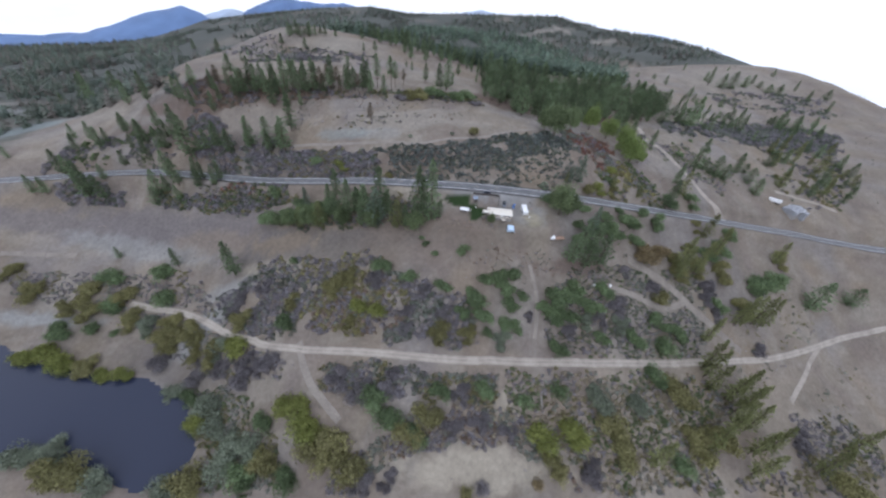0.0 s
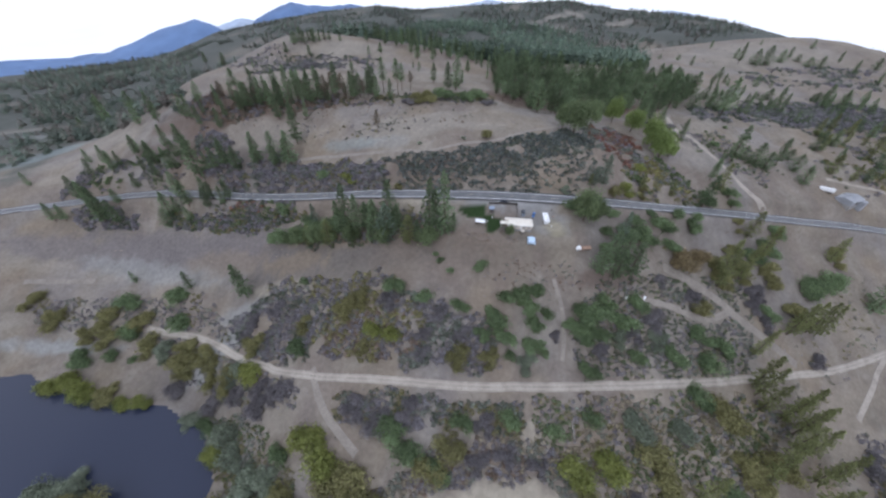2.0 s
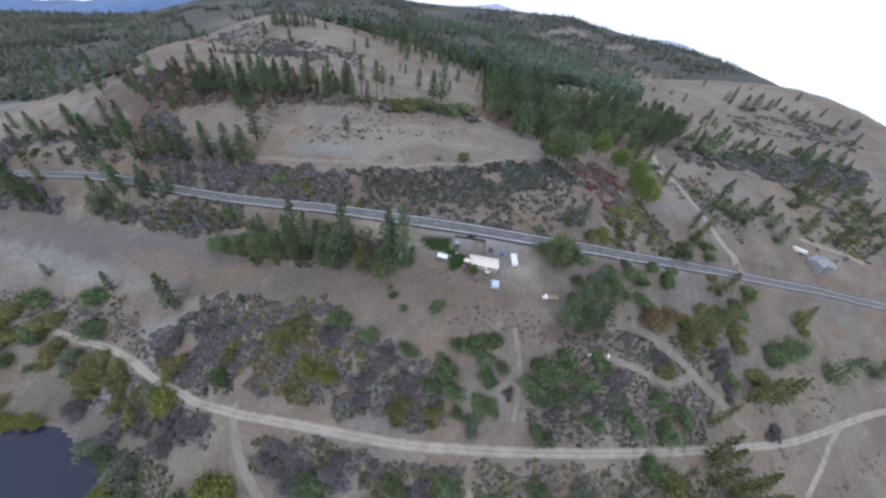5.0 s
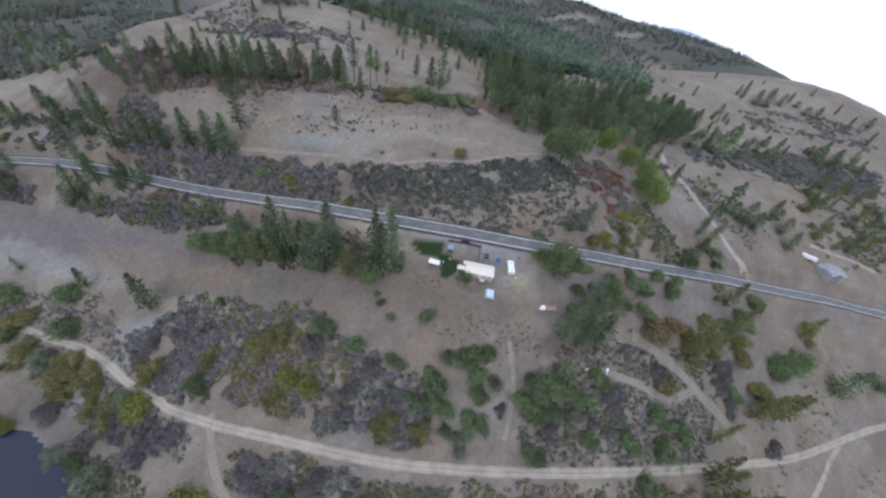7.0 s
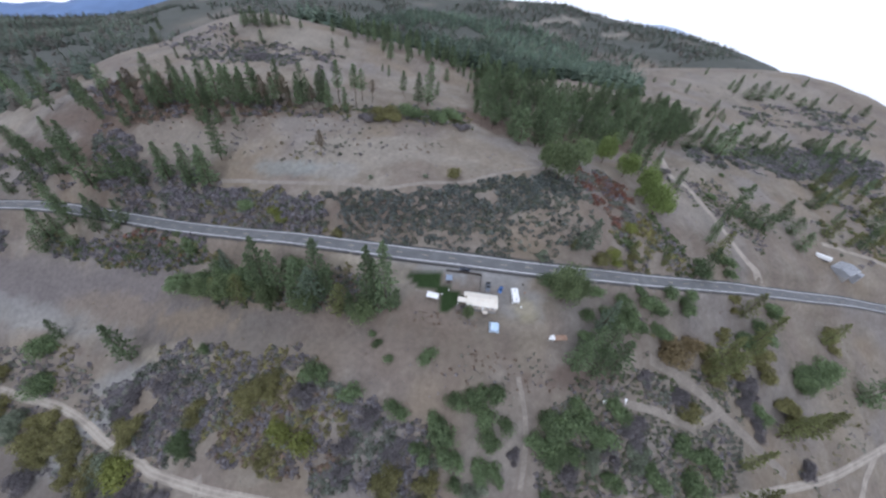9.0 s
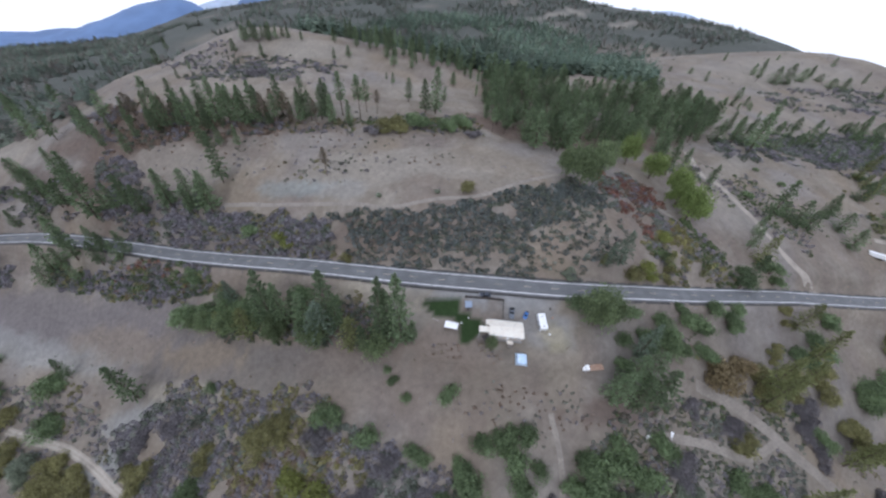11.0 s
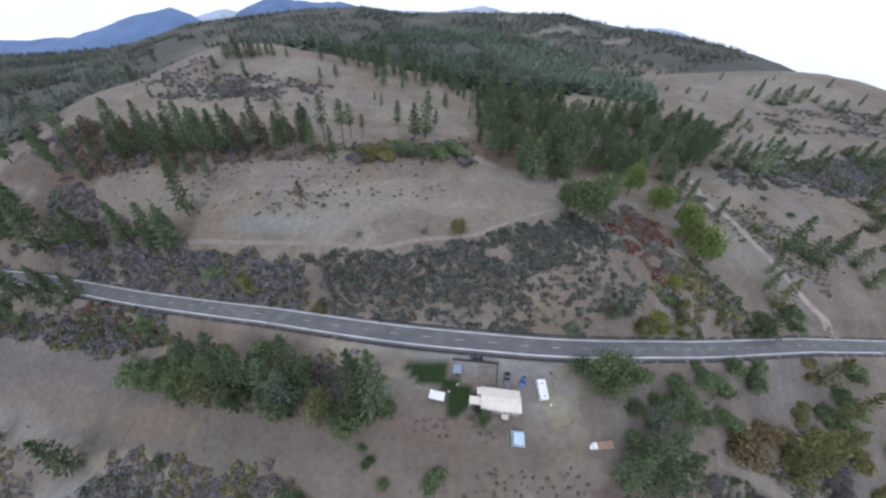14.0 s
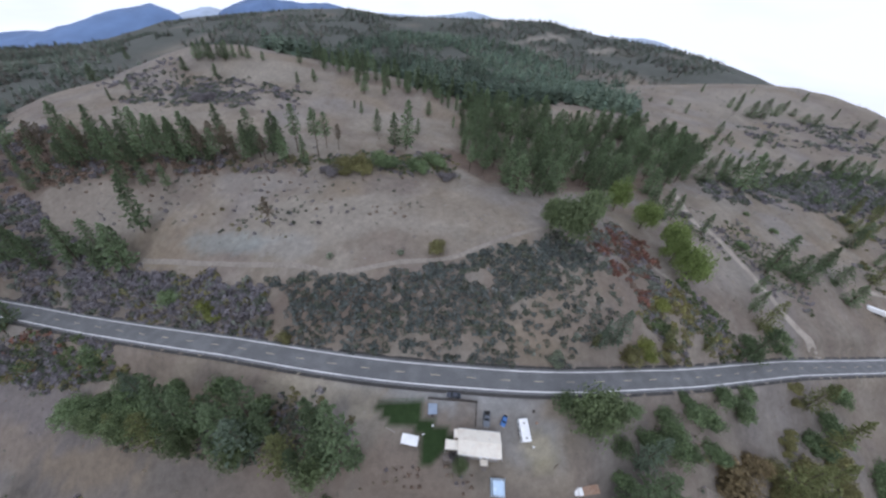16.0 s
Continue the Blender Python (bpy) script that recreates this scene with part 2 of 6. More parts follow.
def mesh_object(name, verts, faces, mat, parent=None, colors=None, smooth_shade=False):
    me = bpy.data.meshes.new(name)
    me.from_pydata(verts.tolist() if hasattr(verts, "tolist") else verts, [], faces.tolist() if hasattr(faces, "tolist") else faces)
    if colors is not None:
        a = me.color_attributes.new("cover", "FLOAT_COLOR", "POINT")
        a.data.foreach_set("color", np.c_[colors, np.ones(len(colors))].astype(np.float32).ravel())
    if mat:
        me.materials.append(mat)
    if smooth_shade:
        me.polygons.foreach_set("use_smooth", np.ones(len(me.polygons), bool))
    ob = new(name, me)
    ob.parent = parent
    return ob


def part(name, bm, mat, parent, label=""):
    me = bpy.data.meshes.new(name)
    bm.to_mesh(me)
    bm.free()
    me.materials.append(mat)
    ob = new(name, me)
    ob.parent = parent
    return tagged(ob, label)


def thing(name, x, y, z, turn, label, category, group=""):
    ob = new(name)
    ob.matrix_world = pose(x, y, z, 0, 0, turn)
    return tagged(ob, label, category, group)


def box(bm, x0, x1, y0, y1, z0, z1, bevel=0.0):
    m = bmesh.ops.create_cube(bm, size=1.0, matrix=Matrix.Translation(((x0 + x1) / 2, (y0 + y1) / 2, (z0 + z1) / 2)) @ Matrix.Diagonal((x1 - x0, y1 - y0, z1 - z0, 1)))
    if bevel:
        edges = {e for v in m["verts"] for e in v.link_edges}
        bmesh.ops.bevel(bm, geom=list(edges), offset=bevel, segments=2, affect="EDGES", profile=0.6)
    return bm


def boxed(*args, **kw):
    return box(bmesh.new(), *args, **kw)


# ---- materials of the land ----
M_GROUND = painted_cover("dry_ground", "cover", 0.4, spread=0.16)
M_BRUSH = painted_cover("brush_leaves", "cover", 2.5, spread=0.3, bump=0.2, thin=0.35)
M_ASPHALT = material("worn_asphalt", (0.115, 0.118, 0.123), 0.85, 0.18, 3.0, 0.2, stain=(0.150, 0.153, 0.158), stain_scale=0.2)
M_PAINT_WHITE = material("road_paint_white", (0.78, 0.78, 0.78), 0.7, 0.2, 3.0, 0.1)
M_PAINT_YELLOW = material("road_paint_yellow", (0.58, 0.50, 0.34), 0.7, 0.2, 3.0, 0.1)
M_TRACK = material("pale_dirt_track", (0.325, 0.288, 0.245), 0.95, 0.2, 1.2, 0.4, stain=(0.235, 0.205, 0.175))
M_PATH = material("bare_path_soil", (0.235, 0.208, 0.178), 0.95, 0.22, 1.2, 0.4, stain=(0.195, 0.17, 0.145))
M_RUT = material("packed_wheel_rut", (0.37, 0.335, 0.285), 0.95, 0.15, 1.5, 0.3, stain=(0.31, 0.275, 0.235))
M_GUTTER = material("dark_road_edge", (0.055, 0.052, 0.05), 0.95, 0.3, 1.5, 0.4)

# colours of ground cover
GRASS = np.array((0.206, 0.177, 0.142))
FIELD = np.array((0.158, 0.141, 0.137))
SOIL = np.array((0.171, 0.139, 0.114))
DUFF = np.array((0.12, 0.085, 0.068))
GRAVEL = np.array((0.245, 0.248, 0.248))
GREY = np.array((0.25, 0.25, 0.24))
LAWN = np.array((0.03, 0.052, 0.02))
WOODS = np.array((0.088, 0.093, 0.082))
SCRUB = np.array((0.165, 0.138, 0.124))
OCHRE = np.array((0.212, 0.168, 0.122))
ASHY = np.array((0.205, 0.190, 0.182))
CREAM = np.array((0.33, 0.295, 0.235))
PALE = np.array((0.258, 0.233, 0.198))
# plain ground tone, darker than the grass and field tones
DARK_GROUND = np.array((0.134, 0.119, 0.107))
TEAL = np.array((0.205, 0.240, 0.238))
STRAW_C = np.array((0.26, 0.235, 0.15))
LAWN_AREA = [(9.1, 173.5), (15, 173.6), (22.1, 173.3), (25.7, 168.4), (30.5, 167.5), (34.3, 165.4), (33.8, 162.6), (30.2, 159), (24.4, 156.8), (22.9, 160.4), (23.7, 164.4), (19.2, 167.4), (10.5, 168.4)]
# patches of cover: x, y, half lengths along and across, turn in degrees, colour, strength
PATCHES = [
    (-602, 578, 199.7, 60.0, 93, WOODS, 0.70),
    (-408, 331, 80.4, 22.4, 102, WOODS, 0.80),
    (-400, 394, 125.7, 19.7, -26, DUFF, 0.70),
    (-116, 200, 51.7, 9.0, -11, SOIL, 0.60),
    (32, 177, 21.6, 5.0, -3, GRAVEL, 0.80),
    (4, 180, 13.1, 4.0, -6, GRAVEL, 0.60),
    (16, 205, 40.0, 14.0, 5, SOIL, 0.60),
    (-18, 205, 30.6, 10.0, -6, DUFF, 0.40),
    (-462, 379, 62.3, 10.0, -14, GREY, 0.60),
    (-533, 423, 51.9, 8.0, 3, PALE, 0.60),
    (-315, 313, 93.0, 8.0, -24, PALE, 0.40),
    (-227, 267, 56.8, 7.0, -13, DUFF, 0.50),
    (-327, 250, 115.9, 8.0, -9, SOIL, 0.50),
    (-114, 174, 53.0, 14.0, -8, DUFF, 0.45),
    (-171, 255, 49.0, 22.0, -15, DUFF, 0.60),
    (-190, 288, 64.3, 18.0, -8, DUFF, 0.70),
    (-113, 302, 45.4, 10.0, 2, SOIL, 0.60),
    (-123, 272, 25.9, 14.0, -11, SOIL, 0.50),
    (-118, 164, 50.0, 8.0, -7, SOIL, 0.60),
    (-34, 158, 26.5, 7.0, -6, DUFF, 0.40),
    (9, 241, 25.5, 10.0, -5, SOIL, 0.35),
    (-8, 248, 70.2, 16.0, 3, PALE, 0.75),
    (-148, 263, 47.6, 14.0, -9, PALE, 0.60),
    (-120, 418, 49.2, 20.3, -5, PALE, 0.60),
    (312, 388, 82.7, 25.0, -0, PALE, 0.50),
    (186, 252, 22.9, 14.0, -70, PALE, 0.45),
    (499, 595, 143.4, 60.0, 11, PALE, 0.60),
    (78, 200, 14.7, 7.0, -0, SOIL, 0.45),
    (-3, 364, 35.8, 12.4, 19, PALE, 0.60),
    (-147, 168, 67.5, 8.0, -11, PALE, 0.40),
    (-273, 189, 88.2, 8.0, -6, PALE, 0.35),
    (152, 130, 35.0, 8.0, -8, PALE, 0.35),
    (-43, 96, 31.1, 3.0, -9, SOIL, 0.30),
    (350, 1253, 140.3, 24.0, 36, PALE, 0.90),
    (516, 1212, 71.2, 22.0, 26, PALE, 0.90),
    (152, 894, 25.4, 16.0, 4, PALE, 0.60),
    (-174, 186, 104.4, 14.0, -13, FIELD, 0.90),
    (-269, 197, 95.5, 10.0, -7, FIELD, 0.80),
    (-201, 179, 73.3, 7.0, -10, GREY, 0.60),
    (58, 165, 13.0, 8.0, -6, GRAVEL, 0.55),
    (43, 174, 21.6, 6.0, 1, GRAVEL, 0.80),
    (-12, 178, 19.8, 4.0, -8, CREAM, 0.60),
    (88, 142, 21.8, 5.0, 9, DUFF, 0.90),
    (-31, 162, 42.9, 4.0, -8, DUFF, 0.60),
    (62, 161, 5.5, 5.0, -7, STRAW_C, 0.60),
    (-90, 159, 65.9, 13.0, -6, DARK_GROUND, 0.65),
    (-86, 170, 33.8, 8.0, -13, DARK_GROUND, 0.50),
    (-7, 156, 63.0, 9.0, -4, DARK_GROUND, 0.50),
    (155, 164, 94.3, 25.0, 5, DARK_GROUND, 0.35),
    (117, 124, 89.9, 20.0, 3, DARK_GROUND, 0.30),
    (-153, 110, 53.9, 12.0, -12, DARK_GROUND, 0.50),
    (-99, 221, 66.4, 8.0, -16, DARK_GROUND, 0.60),
    (-147, 243, 35.3, 10.0, -11, DARK_GROUND, 0.60),
    (-19, 159, 22.7, 9.0, -9, SOIL, 0.50),
    (-136, 192, 43.2, 7.0, -12, FIELD, 0.80),
    (38, 170, 4.7, 4.0, -9, SOIL, 0.60),
    (17, 155, 20.4, 7.0, -7, SOIL, 0.90),
    (4, 171, 4.0, 3.0, -16, CREAM, 0.90),
    (-39, 233, 20.8, 6.0, -10, GREY, 0.45),
    (40, 256, 32.0, 12.0, 0, GRASS, 0.80),
    (54, 299, 18.5, 5.0, -30, SOIL, 0.90),
    (123, 243, 25.7, 9.0, -95, SOIL, 0.90),
    (105, 222, 23.6, 8.0, -84, SOIL, 0.50),
    (-35, 117, 25.8, 9.0, -9, SOIL, 0.50),
    (45, 76, 10.5, 6.0, 29, CREAM, 0.50),
    (33, 53, 42.5, 9.0, 1, CREAM, 0.80),
    (-141, 125, 23.9, 9.0, -144, GREY, 0.80),
    (-254, 136, 42.5, 4.0, -1, GREY, 0.90),
    (-126, 147, 22.1, 5.0, 6, GREY, 0.70),
    (-96, 153, 29.8, 4.0, -9, CREAM, 0.60),
    (60, 162, 7.3, 4.0, -11, CREAM, 0.40),
    (30, 125, 10.6, 4.0, -97, SOIL, 0.70),
    (100, 320, 102.8, 25.0, 8, DUFF, 0.80),
    (-178, 300, 47.0, 14.0, -17, DUFF, 0.60),
    (-85, 284, 47.1, 8.0, -0, DUFF, 0.50),
    (-34, 430, 75.6, 10.2, -8, DUFF, 0.40),
    (512, 508, 57.0, 20.0, -71, SCRUB, 0.60),
    (8, 144, 50.0, 9.0, -1, SOIL, 0.55),
    (-66, 238, 24, 5.5, -8, TEAL, 0.45),
    (-404, 319, 52, 15, 35, TEAL, 0.7),
    (-350, 300, 60, 10, 20, PALE, 0.5),
    (-62, 176, 40, 9, -10, OCHRE, 0.5),
    (-150, 178, 40, 8, -10, OCHRE, 0.45),
    (-95, 166, 26, 6, -8, OCHRE, 0.6),
    (230, 310, 40, 10, 35, PALE, 0.5),
]


def cover(x, y):
    c = np.tile(GRASS, (len(x), 1))
    c = c * (1 + 0.12 * rolls(x, y, 60, 11) + 0.10 * rolls(x, y, 22, 12) + 0.08 * rolls(x, y, 7, 16))[:, None]
    for size, seed, tone, most in ((34, 13, SCRUB, 0.6), (45, 17, SOIL, 0.5), (26, 18, PALE, 0.6), (12, 19, SCRUB, 0.45), (24, 23, OCHRE, 0.55), (31, 24, ASHY, 0.6), (8, 25, PALE, 0.45), (6, 26, SOIL, 0.4)):
        k = (np.clip(rolls(x, y, size, seed) * 1.6 + 0.5 * rolls(x, y, size * 0.35, seed + 30) - 0.25, 0, 1) * most)[:, None]
        c = c * (1 - k) + tone * k
    r = np.hypot(x - FAR_X, y - FAR_Y)
    bearing = np.degrees(np.arctan2(x - FAR_X, y - FAR_Y))
    woods = smooth(430, 560, r) * (1 - smooth(20, 32, bearing) * (1 - smooth(900, 1000, r)))
    clearing = np.clip(rolls(x, y, 90, 15) * 2.2 - 1.0, 0, 1) * 0.6
    k = (woods * (1 - clearing) * (y > 0))[:, None]
    c = c * (1 - k) + WOODS * k
    for px, py, a, b, turn, color, strength in PATCHES:
        s, q = math.sin(radians(turn)), math.cos(radians(turn))
        u, v = ((x - px) * q + (y - py) * s) / a, (-(x - px) * s + (y - py) * q) / b
        edge = np.hypot(u, v) + 0.3 * rolls(x, y, max(2.5, min(a, b) * 0.6), 14) + 0.15 * rolls(x, y, max(2.5, min(a, b) * 0.2), 15)
        k = (smooth(1.2, 0.6, edge) * strength)[:, None]
        c = c * (1 - k) + color * k
    c[inside(x, y, LAWN_AREA)] = LAWN
    return np.clip(c * 0.94, 0, 1)


def in_clearing(x, y):
    """True on the pale clearings among the far woods."""
    hit = np.zeros(np.shape(x), bool)
    for px, py, a, b, turn, color, strength in PATCHES:
        if np.hypot(px, py) > 600 and color is PALE:
            s, q = math.sin(radians(turn)), math.cos(radians(turn))
            hit |= np.hypot(((x - px) * q + (y - py) * s) / a, (-(x - px) * s + (y - py) * q) / b) < 1.0
    return hit


# ---- ground: one sheet out to the far crest ----
def spread_axis(lo, hi, step, reach_lo, reach_hi, growth=1.085):
    mid = list(np.arange(lo, hi + 0.1, step))
    s, a = step, mid[0]
    while a > reach_lo:
        s *= growth
        a -= s
        mid.insert(0, a)
    s, a = step, mid[-1]
    while a < reach_hi:
        s = min(s * growth, 160)
        a += s
        mid.append(a)
    return np.array(mid)


gx, gy = spread_axis(-250, 300, 2.2, -4600, 4600), spread_axis(36, 330, 2.0, -4600, 4700, 1.05)
GX, GY = np.meshgrid(gx, gy)
gz = ground(GX.ravel(), GY.ravel())
nx, ny = len(gx), len(gy)
ids = np.arange(nx * ny).reshape(ny, nx)
quads = np.stack([ids[:-1, :-1], ids[:-1, 1:], ids[1:, 1:], ids[1:, :-1]], -1).reshape(-1, 4)
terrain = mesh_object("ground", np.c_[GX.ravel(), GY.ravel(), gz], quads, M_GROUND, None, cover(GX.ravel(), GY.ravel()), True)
tagged(terrain, "dry tan grass hills and valley floor with bare soil", "ground", kind="structure")


def ribbon(name, line, left, right, z_of, lift, mat, parent=None, keep=None):
    """A strip along a line, between two distances from it (left is positive)."""
    line = np.asarray(line)
    d = np.gradient(line, axis=0)
    d /= np.hypot(d[:, 0], d[:, 1])[:, None]
    nrm = np.c_[-d[:, 1], d[:, 0]]
    cols = max(2, int(abs(left - right) / 1.2) + 1)
    offs = np.linspace(right, left, cols)
    vs, fs = [], []
    for o in offs:
        p = line + nrm * o
        vs.append(np.c_[p, z_of(p, o) + lift])
    n = len(line)
    vs = np.vstack(vs)
    for k in range(cols - 1):
        for i in range(n - 1):
            if keep is None or keep(i):
                a = k * n + i
                fs.append((a, a + 1, a + n + 1, a + n))
    return mesh_object(name, vs, fs, mat, parent, smooth_shade=True)


# ---- highway ----
road_z = lambda p, o: ROAD_Z - 0.02 * abs(o) + 0.1
road = ribbon("road", ROAD_LINE, 4.9, -4.9, road_z, 0.0, M_ASPHALT)
tagged(road, "two-lane grey asphalt highway with white edge lines", "road", kind="structure")
in_view = lambda i: -380 < ROAD_LINE[i, 0] < 420
for side in (1, -1):
    tagged(ribbon("edge_line", ROAD_LINE, side * 3.75 + 0.2, side * 3.75 - 0.2, road_z, 0.012, M_PAINT_WHITE, road, in_view), "solid white edge line")
    tagged(ribbon("verge", ROAD_LINE, side * 5.5 + 0.62, side * 5.5 - 0.62, lambda p, o: ROAD_Z - 0.14, 0.0, M_GUTTER, road, in_view), "dark weathered road edge")
arc = np.r_[0, np.cumsum(np.hypot(*np.diff(ROAD_LINE, axis=0).T))]
for k in range(12, int(arc[-1] / 12.2)):
    s = k * 12.2
    px = np.interp(s, arc, ROAD_LINE[:, 0])
    if -330 < px < 360:
        sub = np.linspace(s, s + 3.4, 4)
        seg = np.c_[np.interp(sub, arc, ROAD_LINE[:, 0]), np.interp(sub, arc, ROAD_LINE[:, 1])]
        ribbon("lane_dash", seg, 0.09, -0.09, lambda p, o, s=sub: np.interp(s, arc, ROAD_Z) + 0.1, 0.012, M_PAINT_YELLOW, road)

# ---- dirt tracks ----
g_at = lambda p, o: ground(p[:, 0], p[:, 1])
TRACKS = [
    ("dirt_track", "pale two-rut dirt track through the brush", 3.6, True, [(-198.7, 146.6), (-182.4, 142.9), (-160.7, 138.8), (-139.4, 130.9), (-119, 121.1), (-98, 113.8), (-93.2, 111.2), (-65.9, 104.6), (-42.3, 100.7), (-15.5, 96.6), (9.4, 94.1), (33.8, 93.9), (59.1, 95.3), (86.7, 98), (117.5, 102), (152.7, 107.5), (193.2, 114.7), (240.4, 124), (281.5, 136.4), (325, 150), (380, 163)], M_TRACK),
    ("side_track", "narrow pale dirt track branching off the main track", 2.8, False, [(292, 139.5), (275.4, 127.6), (263, 117.4), (249.5, 107.6), (238.2, 99.4)], M_TRACK),
    ("footpath", "narrow dirt path down to the pond", 3.6, False, [(-69, 108.8), (-64.8, 98.9), (-57.2, 87.9), (-47.3, 78.6), (-38.5, 71.1)], M_PATH),
    ("hill_driveway", "pale dirt driveway climbing from the highway", 4.8, False, [(201.9, 322.7), (195.2, 291.7), (202.6, 280.1), (205.5, 262.4), (208.8, 247.8), (212.8, 237.1), (219, 226.5), (228.7, 217.4), (235.3, 213.9)], M_TRACK),
    ("ditch_path", "pale gravel wash below the slope", 2.2, False, [(134.3, 238.4), (143.6, 230.8), (152.4, 222.6)], M_PATH),
    ("slope_track", "pale graded track along the foot of the slope", 2.2, False, [(-106, 235.2), (-62.7, 227.5), (-31.7, 222.8), (-11.9, 217.9), (10.6, 221), (33.8, 224.2), (54.6, 235.9), (79.7, 250.4)], M_PATH),
    ("field_track", "faint pale track across the dry field", 3.2, False, [(-303.9, 176), (-281.4, 176.7), (-252.1, 176.7)], M_PATH),
    ("upper_track", "pale dirt track above the grey barn", 3.2, False, [(313, 260.1), (334.5, 260.5), (359.1, 260.1), (382.3, 257.3)], M_TRACK),
    ("brush_path", "bare dirt path between the shrubs", 2.2, False, [(59.4, 138.8), (62.4, 127.8), (62.8, 117.1), (60.7, 105.1)], M_PATH),
    ("cross_path", "wide bare dirt path winding down past the tall shrubs", 4.2, False, [(127.5, 154.6), (148.7, 149.8), (170.2, 141.3), (192.1, 131.2), (210.1, 122.4)], M_PATH),
    ("branch_path", "bare dirt path branching towards the yard", 3.0, False, [(104.8, 136.2), (128.8, 135.7), (149.8, 133.8), (170.2, 141.3)], M_PATH),
]
for name, label, width, ruts, pts, soil in TRACKS:
    line = curve(pts, 2.0)
    track = tagged(ribbon(name, line, width / 2, -width / 2, g_at, 0.1, soil), label, "track", kind="structure")
    if ruts:
        for o in (-0.75, 0.75):
            ribbon("wheel_rut", line, o + 0.28, o - 0.28, g_at, 0.125, M_RUT, track)

# ---- pond ----
water = bpy.data.materials.new("still_pond_water")
wn, wb = tree_of(water)
wb.inputs["Base Color"].default_value = (0.026, 0.032, 0.056, 1)
wb.inputs["Roughness"].default_value = 0.06
wb.inputs["IOR"].default_value = 1.33
ripple, rb = wn.nodes.new("ShaderNodeTexNoise"), wn.nodes.new("ShaderNodeBump")
ripple.inputs["Scale"].default_value, ripple.inputs["Detail"].default_value = 1.4, 4
rb.inputs["Strength"].default_value, rb.inputs["Distance"].default_value = 0.08, 0.03
wco = wn.nodes.new("ShaderNodeTexCoord")
wn.links.new(wco.outputs["Object"], ripple.inputs["Vector"])
wn.links.new(ripple.outputs["Fac"], rb.inputs["Height"])
wn.links.new(rb.outputs["Normal"], wb.inputs["Normal"])
loop = curve(list(POND) + [POND[0]], 4.0)[:-1]
mid = loop.mean(0)
loop = mid + (loop - mid) * 1.04
pv = [(p[0], p[1], POND_Z) for p in loop] + [(mid[0], mid[1], POND_Z)]
pond = mesh_object("water", pv, [(i, (i + 1) % len(loop), len(loop)) for i in range(len(loop))], water)
tagged(pond, "still dark blue pond water reflecting the sky", "pond", kind="structure")


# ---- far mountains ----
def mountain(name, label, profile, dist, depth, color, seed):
    # The slope colour already holds the distance haze; no air is modelled.
    mat = material(name + "_hazed_slopes", color, 0.95, 0.12, 0.01, 0.0, stain=[c * 0.85 for c in color], stain_scale=0.004)
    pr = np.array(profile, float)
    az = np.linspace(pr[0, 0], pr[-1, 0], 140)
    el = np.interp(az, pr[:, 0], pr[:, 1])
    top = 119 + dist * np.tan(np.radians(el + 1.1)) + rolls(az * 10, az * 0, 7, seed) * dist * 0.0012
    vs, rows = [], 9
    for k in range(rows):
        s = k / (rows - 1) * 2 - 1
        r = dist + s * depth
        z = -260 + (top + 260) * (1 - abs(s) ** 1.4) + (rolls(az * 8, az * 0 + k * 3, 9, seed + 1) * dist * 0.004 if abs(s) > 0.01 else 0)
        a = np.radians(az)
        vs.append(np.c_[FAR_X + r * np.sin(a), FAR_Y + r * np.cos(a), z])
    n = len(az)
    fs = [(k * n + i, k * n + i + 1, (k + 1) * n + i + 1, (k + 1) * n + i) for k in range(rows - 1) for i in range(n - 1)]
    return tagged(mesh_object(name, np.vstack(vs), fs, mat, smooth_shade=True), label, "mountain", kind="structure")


# Blue and pale base colours paint the haze of distance onto each range.
mountain("backdrop_near_range", "forested mountain beyond the hills, its blue haze painted into the colour", [(-95, -13), (-70, -11), (-55, -9.7), (-47.6, -8.6), (-43.8, -7.0), (-39.2, -5.3), (-34.7, -4.25), (-32.6, -5.0), (-31, -6.5), (-28, -8)], 3000, 500, (0.115, 0.19, 0.345), 21)
mountain("backdrop_blue_peak", "mountain peak on the skyline, its blue haze painted into the colour", [(-31, -7), (-27.6, -4.3), (-25, -3.2), (-22.9, -2.45), (-20.5, -2.8), (-17.8, -2.9), (-14.8, -2.6), (-12.6, -2.9), (-10, -4)], 3000, 500, (0.11, 0.18, 0.33), 25)
mountain("backdrop_pale_range", "distant mountain range on the skyline, its pale haze painted into the colour", [(-34, -5.5), (-30, -4.3), (-28.8, -4.15), (-26, -4.6), (-15, -2.75), (-10, -3.2), (0, -2.9), (2.8, -2.3), (5.7, -1.75), (7.8, -2.1), (12, -3), (26, -2.9), (29.2, -2.45), (32.1, -2.75), (36, -4)], 4000, 500, (0.36, 0.43, 0.54), 29)

